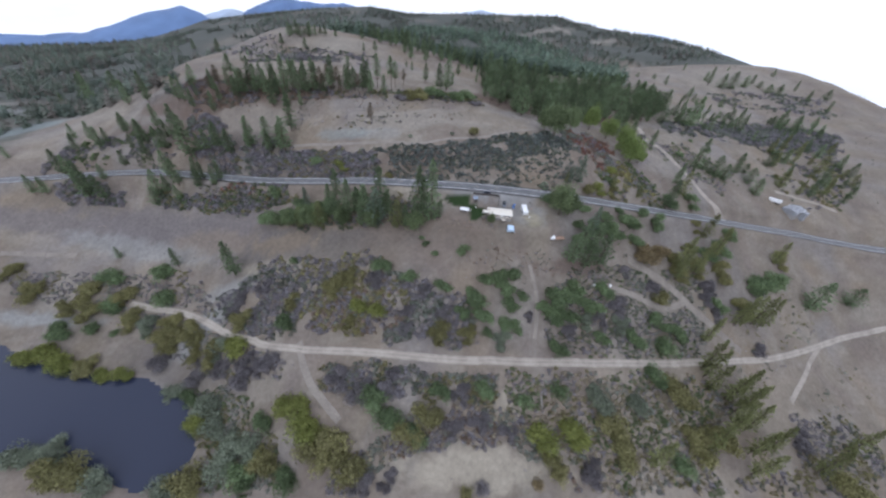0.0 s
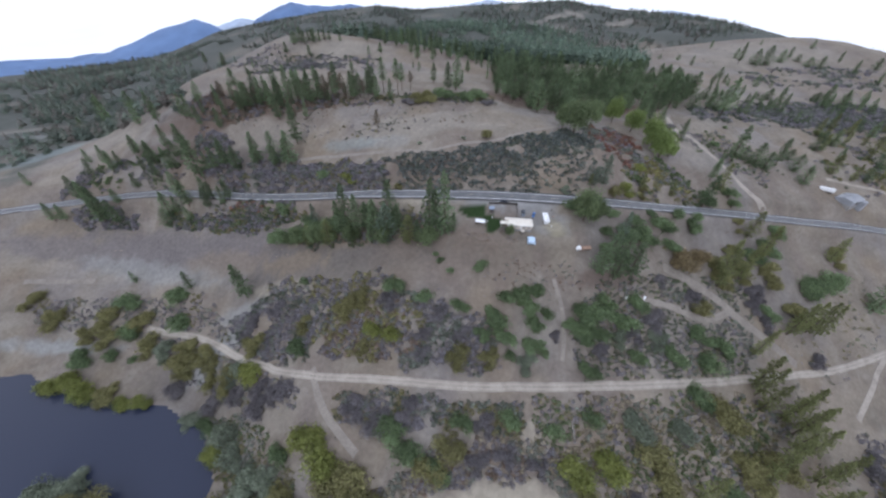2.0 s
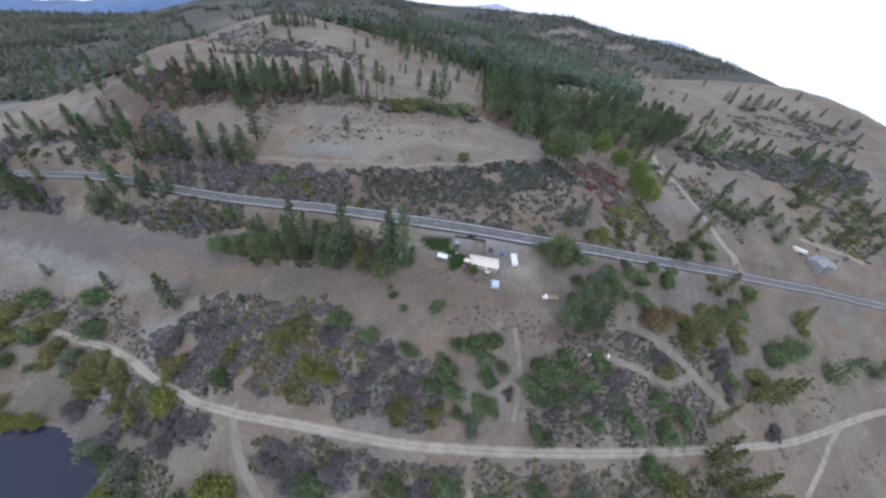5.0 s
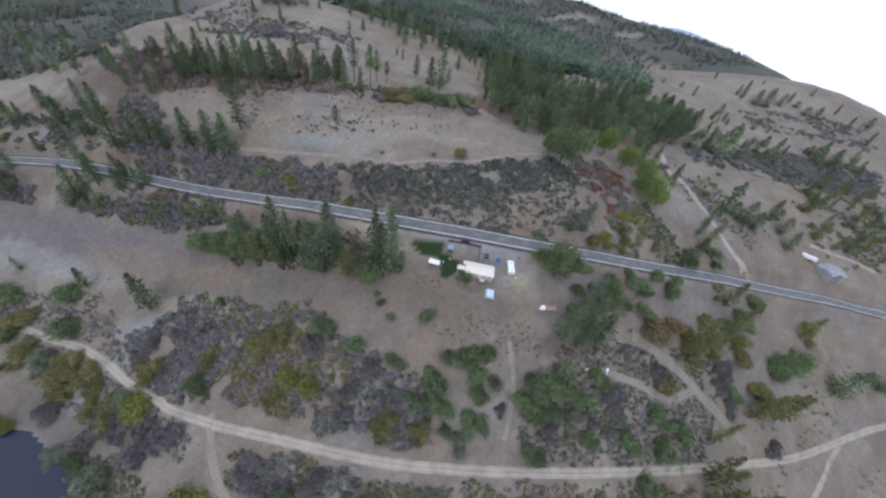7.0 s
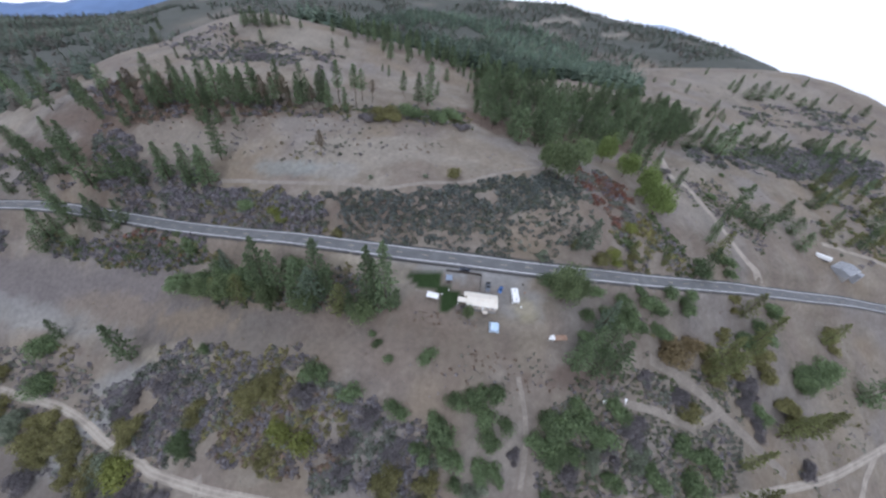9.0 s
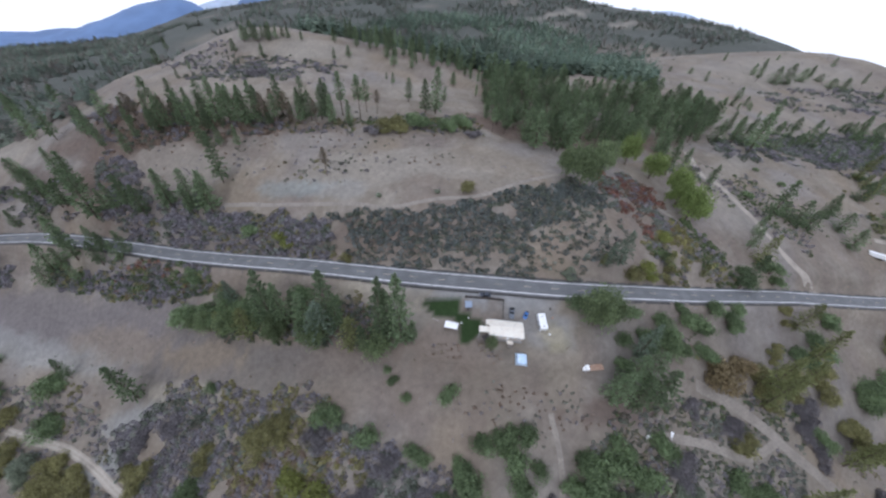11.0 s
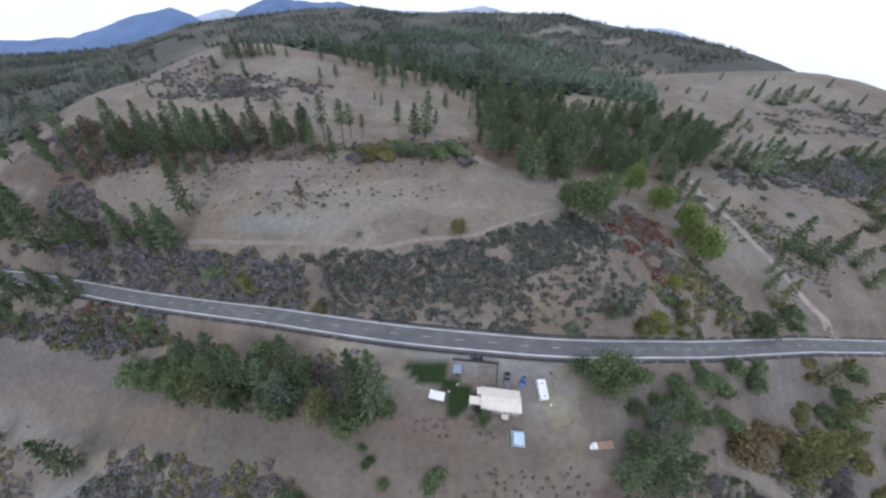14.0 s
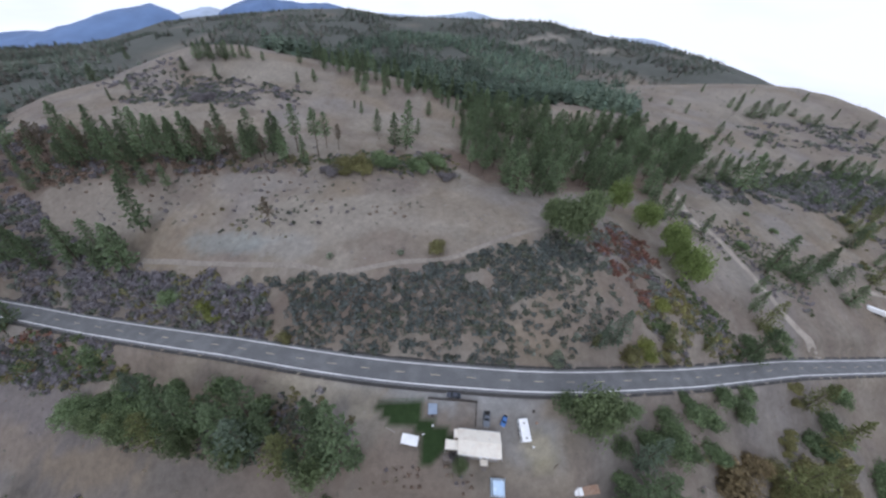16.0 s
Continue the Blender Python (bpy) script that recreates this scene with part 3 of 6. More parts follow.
# ---- plants ----
rng = np.random.default_rng(7)
M_BARK = material("grey_brown_bark", (0.13, 0.10, 0.08), 0.95, 0.3, 6.0, 0.4)
M_DEADWOOD = material("bleached_dead_wood", (0.36, 0.33, 0.30), 0.9, 0.25, 5.0, 0.3)
LEAF = {
    "pine": material("pine_needles", (0.194, 0.253, 0.147), 0.85, 0.25, 2.0, 0.0, per_object=0.3, per_island=0.34, stain=(0.141, 0.192, 0.116), stain_scale=0.3),
    "olive_pine": material("olive_pine_needles", (0.259, 0.277, 0.131), 0.85, 0.25, 2.0, 0.0, per_object=0.2, per_island=0.34, stain=(0.188, 0.212, 0.108), stain_scale=0.3),
    "blue_fir": material("blue_green_needles", (0.201, 0.254, 0.188), 0.85, 0.2, 2.0, 0.0, per_object=0.15, per_island=0.34, stain=(0.146, 0.193, 0.138), stain_scale=0.4),
    "rusty_pine": material("browning_pine_needles", (0.206, 0.172, 0.129), 0.9, 0.25, 2.0, 0.0, per_object=0.2, per_island=0.34, stain=(0.172, 0.152, 0.109), stain_scale=0.3),
    "green": material("green_shrub_leaves", (0.180, 0.238, 0.127), 0.8, 0.25, 2.0, 0.0, per_object=0.25, per_island=0.36, stain=(0.139, 0.191, 0.104), stain_scale=0.4),
    "olive": material("olive_shrub_leaves", (0.264, 0.251, 0.121), 0.8, 0.25, 2.0, 0.0, per_object=0.2, per_island=0.36, stain=(0.205, 0.200, 0.100), stain_scale=0.4),
    "leafgreen": material("bright_green_tree_leaves", (0.181, 0.228, 0.120), 0.8, 0.25, 2.0, 0.0, per_object=0.2, per_island=0.36, stain=(0.136, 0.176, 0.092), stain_scale=0.4),
    "cottonwood": material("yellow_green_cottonwood_leaves", (0.196, 0.252, 0.090), 0.8, 0.25, 2.0, 0.0, per_object=0.2, per_island=0.36, stain=(0.146, 0.196, 0.074), stain_scale=0.4),
    "yellow": material("yellow_green_autumn_leaves", (0.259, 0.281, 0.094), 0.8, 0.2, 2.0, 0.0, per_object=0.15, per_island=0.36, stain=(0.182, 0.215, 0.073), stain_scale=0.4),
    "sage": material("grey_green_willow_leaves", (0.252, 0.285, 0.211), 0.85, 0.2, 2.0, 0.0, per_object=0.2, per_island=0.36, stain=(0.187, 0.220, 0.174), stain_scale=0.4),
    "purple": material("bare_purple_grey_twigs", (0.232, 0.216, 0.225), 0.9, 0.25, 2.0, 0.0, per_object=0.2, per_island=0.36, stain=(0.182, 0.169, 0.173), stain_scale=0.4),
    "gold": material("golden_brown_autumn_leaves", (0.271, 0.216, 0.127), 0.85, 0.25, 2.0, 0.0, per_object=0.2, per_island=0.36, stain=(0.209, 0.166, 0.097), stain_scale=0.4),
}


def kites(roots, tips, widths, sag, side):
    """Needle sprays or leaves: a four-cornered blade from each root to each tip."""
    mid = roots * 0.42 + tips * 0.58
    mid[:, 2] += sag
    v = np.stack([roots, mid + side * widths[:, None], tips, mid - side * widths[:, None]], 1).reshape(-1, 3)
    f = np.arange(len(v)).reshape(-1, 4)
    return v, f


def far_crown(r, levels, around, reach, droop):
    """Whorls of drooping boughs round a stem one metre high, for trees far away."""
    roots, tips = [], []
    for k in range(levels):
        s = (k + r.uniform(-0.3, 0.3)) / levels
        z = 0.03 + 0.97 * np.clip(s, 0, 1)
        full = (1 - s) ** 0.6 * (0.35 + 0.65 * min(1, s * 5 + 0.35))
        n = max(3, int(around * (0.45 + 0.55 * (1 - s))))
        for j in range(n):
            a = 2 * math.pi * (j + r.uniform(-0.4, 0.4)) / n + k * 1.9
            length = reach * full * r.uniform(0.55, 1.2) + 0.012
            roots.append((0, 0, z + 0.25 * length))
            tips.append((math.cos(a) * length, math.sin(a) * length, z - droop * r.uniform(0.6, 1.3) * length))
    roots.append((0, 0, 0.93))
    tips.append((0.004, 0, 1.02))
    roots, tips = np.array(roots), np.array(tips)
    d = tips - roots
    length = np.linalg.norm(d, axis=1)
    flat = np.c_[-d[:, 1], d[:, 0], r.normal(size=len(d)) * length * 0.4]
    flat /= np.linalg.norm(flat, axis=1)[:, None] + 1e-6
    return kites(roots, tips, length * 0.36, 0.03 * length, flat)


def pine_crown(r, boughs, reach, bare, widest, lift):
    """A soft crown round a stem one metre high: boughs of uneven length, each with tufts of needles."""
    roots, tips, widths = [], [], []
    for i in range(boughs):
        s = (i + r.uniform(0, 1)) / boughs
        full = 0.5 + 0.5 * (s / widest) ** 0.7 if s < widest else ((1 - s) / (1 - widest)) ** 0.72
        a = i * 2.39996 + r.uniform(-0.5, 0.5)
        length = reach * full * r.uniform(0.5, 1.12) + 0.012
        z = bare + (1 - bare) * s * 0.96
        out = np.array((math.cos(a), math.sin(a), r.uniform(-0.3, 0.1) + lift * (s - 0.35)))
        for u in (0.3, 0.58, 0.82, 1.0):
            at = np.array((0, 0, z)) + out * length * u + r.normal(size=3) * (0.008, 0.008, 0.006)
            size = r.uniform(0.022, 0.036) * (1.15 - 0.4 * s)
            for q in range(3):
                d = r.normal(size=3) + out * 0.9 + np.array((0, 0, 0.25))
                d /= np.linalg.norm(d)
                roots.append(at - d * size * 0.6)
                tips.append(at + d * size)
                widths.append(size * 0.5)
    roots.append((0, 0, 0.92))
    tips.append((0.003, 0, 1.01))
    widths.append(0.008)
    roots, tips = np.array(roots), np.array(tips)
    side = np.cross(tips - roots, r.normal(size=roots.shape))
    side /= np.linalg.norm(side, axis=1)[:, None] + 1e-6
    return kites(roots, tips, np.array(widths), 0.0, side)


def taper_tube(points, radii, sides=6):
    p = np.array(points, float)
    v, f = [], []
    for i, (q, rad) in enumerate(zip(p, radii)):
        d = p[min(i + 1, len(p) - 1)] - p[max(i - 1, 0)]
        d /= np.linalg.norm(d) + 1e-9
        a = np.cross(d, (0.3, 1, 0.2))
        a /= np.linalg.norm(a)
        b = np.cross(d, a)
        for k in range(sides):
            t = 2 * math.pi * k / sides
            v.append(q + rad * (a * math.cos(t) + b * math.sin(t)))
    for i in range(len(p) - 1):
        for k in range(sides):
            f.append((i * sides + k, i * sides + (k + 1) % sides, (i + 1) * sides + (k + 1) % sides, (i + 1) * sides + k))
    return v, f


def join(pieces):
    v, f, n = [], [], 0
    for a, b in pieces:
        v += [tuple(q) for q in a]
        f += [tuple(i + n for i in q) for q in b]
        n = len(v)
    return v, f


def shrub_leaves(r, lobes, leaves, squash, leaf=1.0):
    """Leaves over several lobes of uneven size, in a bush about one metre in radius."""
    roots, tips, outward = [], [], []
    for k in range(lobes):
        a, d = r.uniform(0, 2 * math.pi), r.uniform(0.15, 0.68) if k else 0.0
        size = r.uniform(0.26, 0.52)
        c = np.array((math.cos(a) * d, math.sin(a) * d, squash * r.uniform(0.35, 0.95) * (1 - 0.4 * d)))
        for j in range(leaves):
            u = r.normal(size=3)
            u[2] = abs(u[2]) * 0.9 - 0.25
            u /= np.linalg.norm(u)
            at = c + u * size * r.uniform(0.55, 1.18) * np.array((1, 1, squash))
            w = r.normal(size=3)
            w -= u * (w @ u) * 0.85
            w /= np.linalg.norm(w)
            outward.append(u)
            at[2] = max(at[2], 0.04)
            roots.append(at - w * 0.05 * leaf)
            tips.append(at + w * r.uniform(0.05, 0.12) * leaf)
    roots, tips = np.array(roots), np.array(tips)
    d = tips - roots
    side = np.cross(d, np.array(outward) + 0.4 * r.normal(size=d.shape))
    side /= np.linalg.norm(side, axis=1)[:, None] + 1e-6
    return kites(roots, tips, np.full(len(d), 0.06 * leaf), 0.0, side)


def plant_meshes(kind, leaf, seed):
    r = np.random.default_rng(seed)
    if kind == "conifer":
        crown = pine_crown(r, 105, r.uniform(0.155, 0.20), r.uniform(0.08, 0.2), r.uniform(0.16, 0.28), 0.5)
    elif kind == "open_pine":
        crown = pine_crown(r, 66, r.uniform(0.15, 0.19), r.uniform(0.36, 0.5), r.uniform(0.3, 0.45), 0.7)
    elif kind == "bushy_conifer":
        crown = pine_crown(r, 130, r.uniform(0.24, 0.29), 0.04, r.uniform(0.22, 0.34), 0.4)
    elif kind == "broadleaf":
        v, f = shrub_leaves(r, 28, 120, 0.95, 0.62)
        crown = (v * np.array((0.42, 0.42, 0.84)) + np.array((0, 0, 0.05)), f)
    else:
        crown = shrub_leaves(r, 20, 85, 0.85, 0.85)
    if kind == "shrub":
        stems = [taper_tube([(0, 0, -0.25), (math.cos(a) * 0.12, math.sin(a) * 0.12, 0.25), (math.cos(a) * 0.4, math.sin(a) * 0.4, 0.6)], (0.035, 0.025, 0.008), 4) for a in r.uniform(0, 6.3, 5)]
        wood = join(stems)
    else:
        top = 0.98 if kind != "broadleaf" else 0.7
        girth = 0.014 if kind != "broadleaf" else 0.022
        stems = [taper_tube([(0, 0, -0.06), (0, 0, 0.1), (0.004, 0.003, 0.5), (0, 0, top)], (girth * 1.25, girth, girth * 0.65, 0.002), 6)]
        for k in range(6):
            a, z = r.uniform(0, 6.3), r.uniform(0.22, 0.6)
            q = 0.11 if kind != "broadleaf" else 0.26
            stems.append(taper_tube([(0, 0, z), (math.cos(a) * q, math.sin(a) * q, z + 0.06)], (girth * 0.35, 0.001), 4))
        wood = join(stems)
    made = []
    for name, (v, f), mat in (("trunk" if kind != "shrub" else "woody_base", wood, M_BARK), ("crown" if kind != "shrub" else "foliage", crown, LEAF[leaf])):
        me = bpy.data.meshes.new(name)
        me.from_pydata([tuple(q) for q in v], [], [tuple(int(i) for i in q) for q in f])
        me.materials.append(mat)
        made.append((name, me))
    return made


PLANT_CACHE = {}


def plant(name, kind, leaf, x, y, height, width, label, category, group):
    """One tree or shrub standing on the ground. Alike plants share meshes."""
    variant = len(PLANT_CACHE.setdefault((kind, leaf), []))
    if variant < (4 if kind != "shrub" else 3):
        PLANT_CACHE[kind, leaf].append(plant_meshes(kind, leaf, 100 + variant * 13 + len(kind) + len(leaf) * 7))
    pool = PLANT_CACHE[kind, leaf]
    meshes = pool[int(rng.integers(len(pool)))]
    top = new(name)
    z = ground(x, y)
    top.matrix_world = pose(x, y, z - 0.05, rng.uniform(-2, 2), rng.uniform(-2, 2), rng.uniform(0, 360)) @ Matrix.Diagonal((width, width * rng.uniform(0.88, 1.12), height, 1))
    for part_name, me in meshes:
        new(part_name, me).parent = top
    return tagged(top, label, category, group)


# Trees that stand alone or in rows: x, y, height.
TREE_KINDS = {
    "pine": ("pine_tree", "conifer", "pine", "tall dark green pine tree on the dry slope", "pine tree", "pines on the slope"),
    "open": ("ponderosa_pine", "open_pine", "pine", "tall open pine tree with bare lower trunk", "pine tree", "open pines"),
    "row": ("roadside_pine", "conifer", "pine", "dark green conifer in the row beside the highway", "conifer", "roadside conifers"),
    "olive": ("young_pine", "bushy_conifer", "olive_pine", "olive green bushy young pine in the brush", "pine tree", "young pines in the brush"),
    "fir": ("fir_tree", "bushy_conifer", "blue_fir", "pale blue-green fir tree beside the driveway", "fir tree", "blue-green firs"),
    "rust": ("browning_pine", "open_pine", "rusty_pine", "thin pine with brownish dying needles", "pine tree", "browning pines"),
    "yellow": ("cottonwood_tree", "broadleaf", "cottonwood", "yellow-green autumn cottonwood in the draw", "cottonwood", "autumn trees in the draw"),
    "leafy": ("leafy_tree", "broadleaf", "leafgreen", "rounded green broadleaf tree on the dry slope", "tree", "leafy trees"),
    "yard": ("yard_pine", "bushy_conifer", "pine", "broad dark green pine standing beside the dirt yard", "pine tree", "pines beside the yard"),
    "oak": ("oak_tree", "broadleaf", "olive", "olive green spreading oak above the pond", "oak", "oaks by the pond"),
}
TREES = {
    "pine": [(8, 318, 30), (1, 316, 22), (14, 346, 12.2), (-12, 333, 16.4), (-27, 361, 9.4), (-33, 368, 6.31), (40, 372, 10), (21, 385, 10.1), (-63, 293, 20), (-77, 294, 18), (-89, 296, 24), (-102, 287, 26), (-125, 287, 28), (-115, 287, 24), (-69, 291, 18), (-55, 288, 18), (-44, 286, 16), (-108, 285, 25), (-110, 248, 30), (-120, 272, 14), (-131, 273, 20), (-108, 270, 14), (-159, 423, 13.7), (-155, 421, 11.5), (-146, 423, 11.4), (-129, 427, 8.98), (-167, 421, 11.5), (-165, 424, 9.15), (-145, 402, 9.42), (-152, 426, 9.09), (-146, 427, 11.3), (-140, 427, 9.04), (-135, 429, 7.87)] + [(-118, 428, 6.68), (-89, 430, 10.8), (-81, 396, 7.66), (-70, 402, 8.65), (-197, 380, 9.41), (-191, 355, 8.86), (-240, 403, 11.8), (-172, 409, 9.46), (-56, 427, 10.4), (-31, 399, 12.6), (-39, 414, 12.5), (-16, 405, 10.3), (26, 424, 8.01), (2, 417, 8.1), (-68, 426, 10.6), (240, 349, 23), (258, 353, 22), (261, 336, 34), (265, 353, 21), (364, 409, 14), (342, 371, 24), (346, 367, 21), (426, 405, 27), (458, 414, 24), (271, 415, 25), (243, 407, 20), (236, 381, 21), (431, 562, 27), (448, 555, 28), (464, 555, 27), (496, 569, 22), (517, 581, 17), (525, 552, 22)] + [(355, 550, 14), (441, 650, 13), (355, 485, 18), (543, 552, 21), (634, 559, 20), (191, 277, 15), (222, 255, 28), (242, 256, 22), (267, 263, 22), (281, 260, 19), (234, 260, 18), (161, 279, 23), (156, 284, 22), (175, 286, 18), (188, 225, 16), (172, 202, 24), (295, 164, 34), (-189, 240, 34), (-166, 242, 23), (-141, 241, 17), (-442, 481, 24.8), (-518, 788, 20), (341, 174, 32), (522, 651, 11), (442, 587, 17), (526, 574, 16), (586, 571, 17), (580, 536, 19), (385, 459, 16), (443, 432, 18), (477, 411, 20), (268, 375, 18), (252, 380, 19), (587, 627, 14), (356, 588, 12), (335, 601, 10), (330, 367, 17), (298, 353, 16), (591, 507, 18), (199, 237, 14), (286, 274, 17), (251, 255, 18), (280, 247, 18), (360, 314, 19), (-202, 281, 17), (-182, 275, 17)],
    "open": [(-51, 298, 26), (-39, 295, 26), (-37, 305, 20)],
    "rust": [(-81, 286, 20), (-94, 284, 21), (-30, 304, 15), (-48, 243, 16)],
    "yard": [(85, 145, 21), (104, 147, 22), (95, 144, 20), (91, 150, 23), (100, 152, 22)],
    "olive": [(-19, 161, 18), (-70, 171, 18), (-84, 174, 15), (191, 218, 20), (163, 152, 21), (180, 159, 21), (200, 173, 21), (200, 188, 20), (209, 137, 21), (226, 141, 21), (177, 122, 18), (172, 108, 21), (172, 98, 20), (193, 98, 21), (181, 82, 21), (194, 91, 21), (200, 72, 21), (185, 61, 21), (229, 64, 21), (191, 81, 21), (263, 76, 21), (232, 140, 21), (216, 139, 21), (122, 61, 21), (166, 158, 21), (172, 104, 21), (184, 95, 21), (188, 89, 21), (173, 76, 21), (188, 70, 21)] + [(271, 189, 21), (162, 70, 21), (125, 200, 10), (148, 202, 9), (89, 194, 7)],
    "fir": [(-32, 164, 25), (98, 196, 19), (91, 194, 12), (99, 160, 22), (-82, 185, 16)],
    "leafy": [(-35, 162, 13), (-8, 156, 14), (-54, 167, 15), (-78, 172, 16), (-92, 176, 13), (-100, 178, 10), (90, 243, 25), (84, 250, 18), (109, 263, 20), (79, 167, 21), (86, 169, 16), (36, 156.3, 6.5)],
    "yellow": [(135, 285, 20), (144, 269, 18), (149, 250, 20), (150, 233, 20), (149, 244, 16), (160, 238, 11)],
    "row": [(-300, 262, 14), (-288, 268, 16), (-270, 262, 13), (-256, 268, 17), (-240, 262, 15), (-228, 268, 18), (-310, 275, 13), (-215, 258, 14), (-262, 275, 12), (-245, 255, 11), (5, 157, 14), (-14, 158, 17), (-42, 164, 16), (-46, 172, 20), (-26, 166, 20), (-40, 168, 25), (-63, 174, 24), (-4, 161, 26), (1, 158, 38), (-8, 162, 35), (-31, 169, 32), (-51, 171, 28), (-58, 172, 35), (-205, 209, 14), (-199, 217, 14), (-172, 214, 16), (-159, 213, 14), (-187, 210, 12), (-213, 249, 16), (-125, 238, 21), (-116, 240, 14), (-229, 246, 15), (-248, 244, 12), (-182, 243, 14), (-126, 155, 26), (-173, 167, 16), (-220, 176, 9), (-264, 220, 26), (-248, 215, 20), (-298, 221, 14), (-205, 215, 20), (-190, 218, 20), (-170, 219, 13)] + [(-175, 242, 17), (-156, 238, 18), (-115, 235, 16), (-123, 233, 17), (-169, 244, 16), (-203, 253, 27), (-139, 239, 23), (-111, 232, 23), (-234, 256, 18), (-217, 249, 18), (-275, 260, 16), (-197, 223, 20), (-174, 220, 17), (-156, 217, 15), (-300, 242, 20), (-277, 228, 20), (-260, 216, 23), (-253, 227, 12), (-307, 221, 16), (-366, 264, 12), (-411, 408, 33.5), (-437, 430, 28.1), (-253, 300, 24), (-281, 310, 19), (-420, 383, 17.7), (-221, 293, 19)],
}
for key, places in TREES.items():
    name, kind, leaf, label, category, group = TREE_KINDS[key]
    for x, y, height in places:
        wide = height * rng.uniform(0.85, 1.15)
        kind_here = "bushy_conifer" if key == "row" and rng.uniform() < 0.2 else kind
        if key == "row":
            wide *= min(1.0, 26 / height)
            if x < -110:
                wide, height = wide * 1.15, height * 1.1
        if key == "olive" and x > 120 and y < 180:
            kind_here, height, wide = "conifer", height * 1.35, height * 1.05
        if key == "pine" and y > 380 and x < 60:
            wide, height = wide * 1.6, height * 1.15
        if key == "pine" and x > 220 and rng.uniform() < 0.75:
            kind_here, wide, height = "bushy_conifer", wide * rng.uniform(0.95, 1.5), height * rng.uniform(0.5, 0.95)
        plant(name, kind_here, leaf, x, y, height, wide if kind != "broadleaf" else max(height, 4), label, category, group)

def scatter(polygon, spacing, seed, keep=0.85, ragged=0.0):
    r = np.random.default_rng(seed)
    p = np.array(polygon, float)
    xs, ys = np.arange(p[:, 0].min(), p[:, 0].max(), spacing), np.arange(p[:, 1].min(), p[:, 1].max(), spacing)
    X, Y = np.meshgrid(xs, ys)
    X, Y = X.ravel() + r.uniform(-0.5, 0.5, X.size) * spacing, Y.ravel() + r.uniform(-0.5, 0.5, Y.size) * spacing
    ok = inside(X + ragged * rolls(X, Y, 7, seed % 7), Y + ragged * 0.8 * rolls(X, Y, 6, seed % 5 + 3), polygon) & (r.uniform(size=X.size) < keep)
    return X[ok], Y[ok], r


TRACK_LINES = [(track[2], curve(track[4], 2.0)) for track in TRACKS]


def clear_of_roads(x, y):
    d, i = near_line(x, y, ROAD_LINE)
    ok = d > 6.0
    for width, line in TRACK_LINES:
        d, i = near_line(x, y, line)
        ok &= d > width * 0.5 + 0.5
    return ok


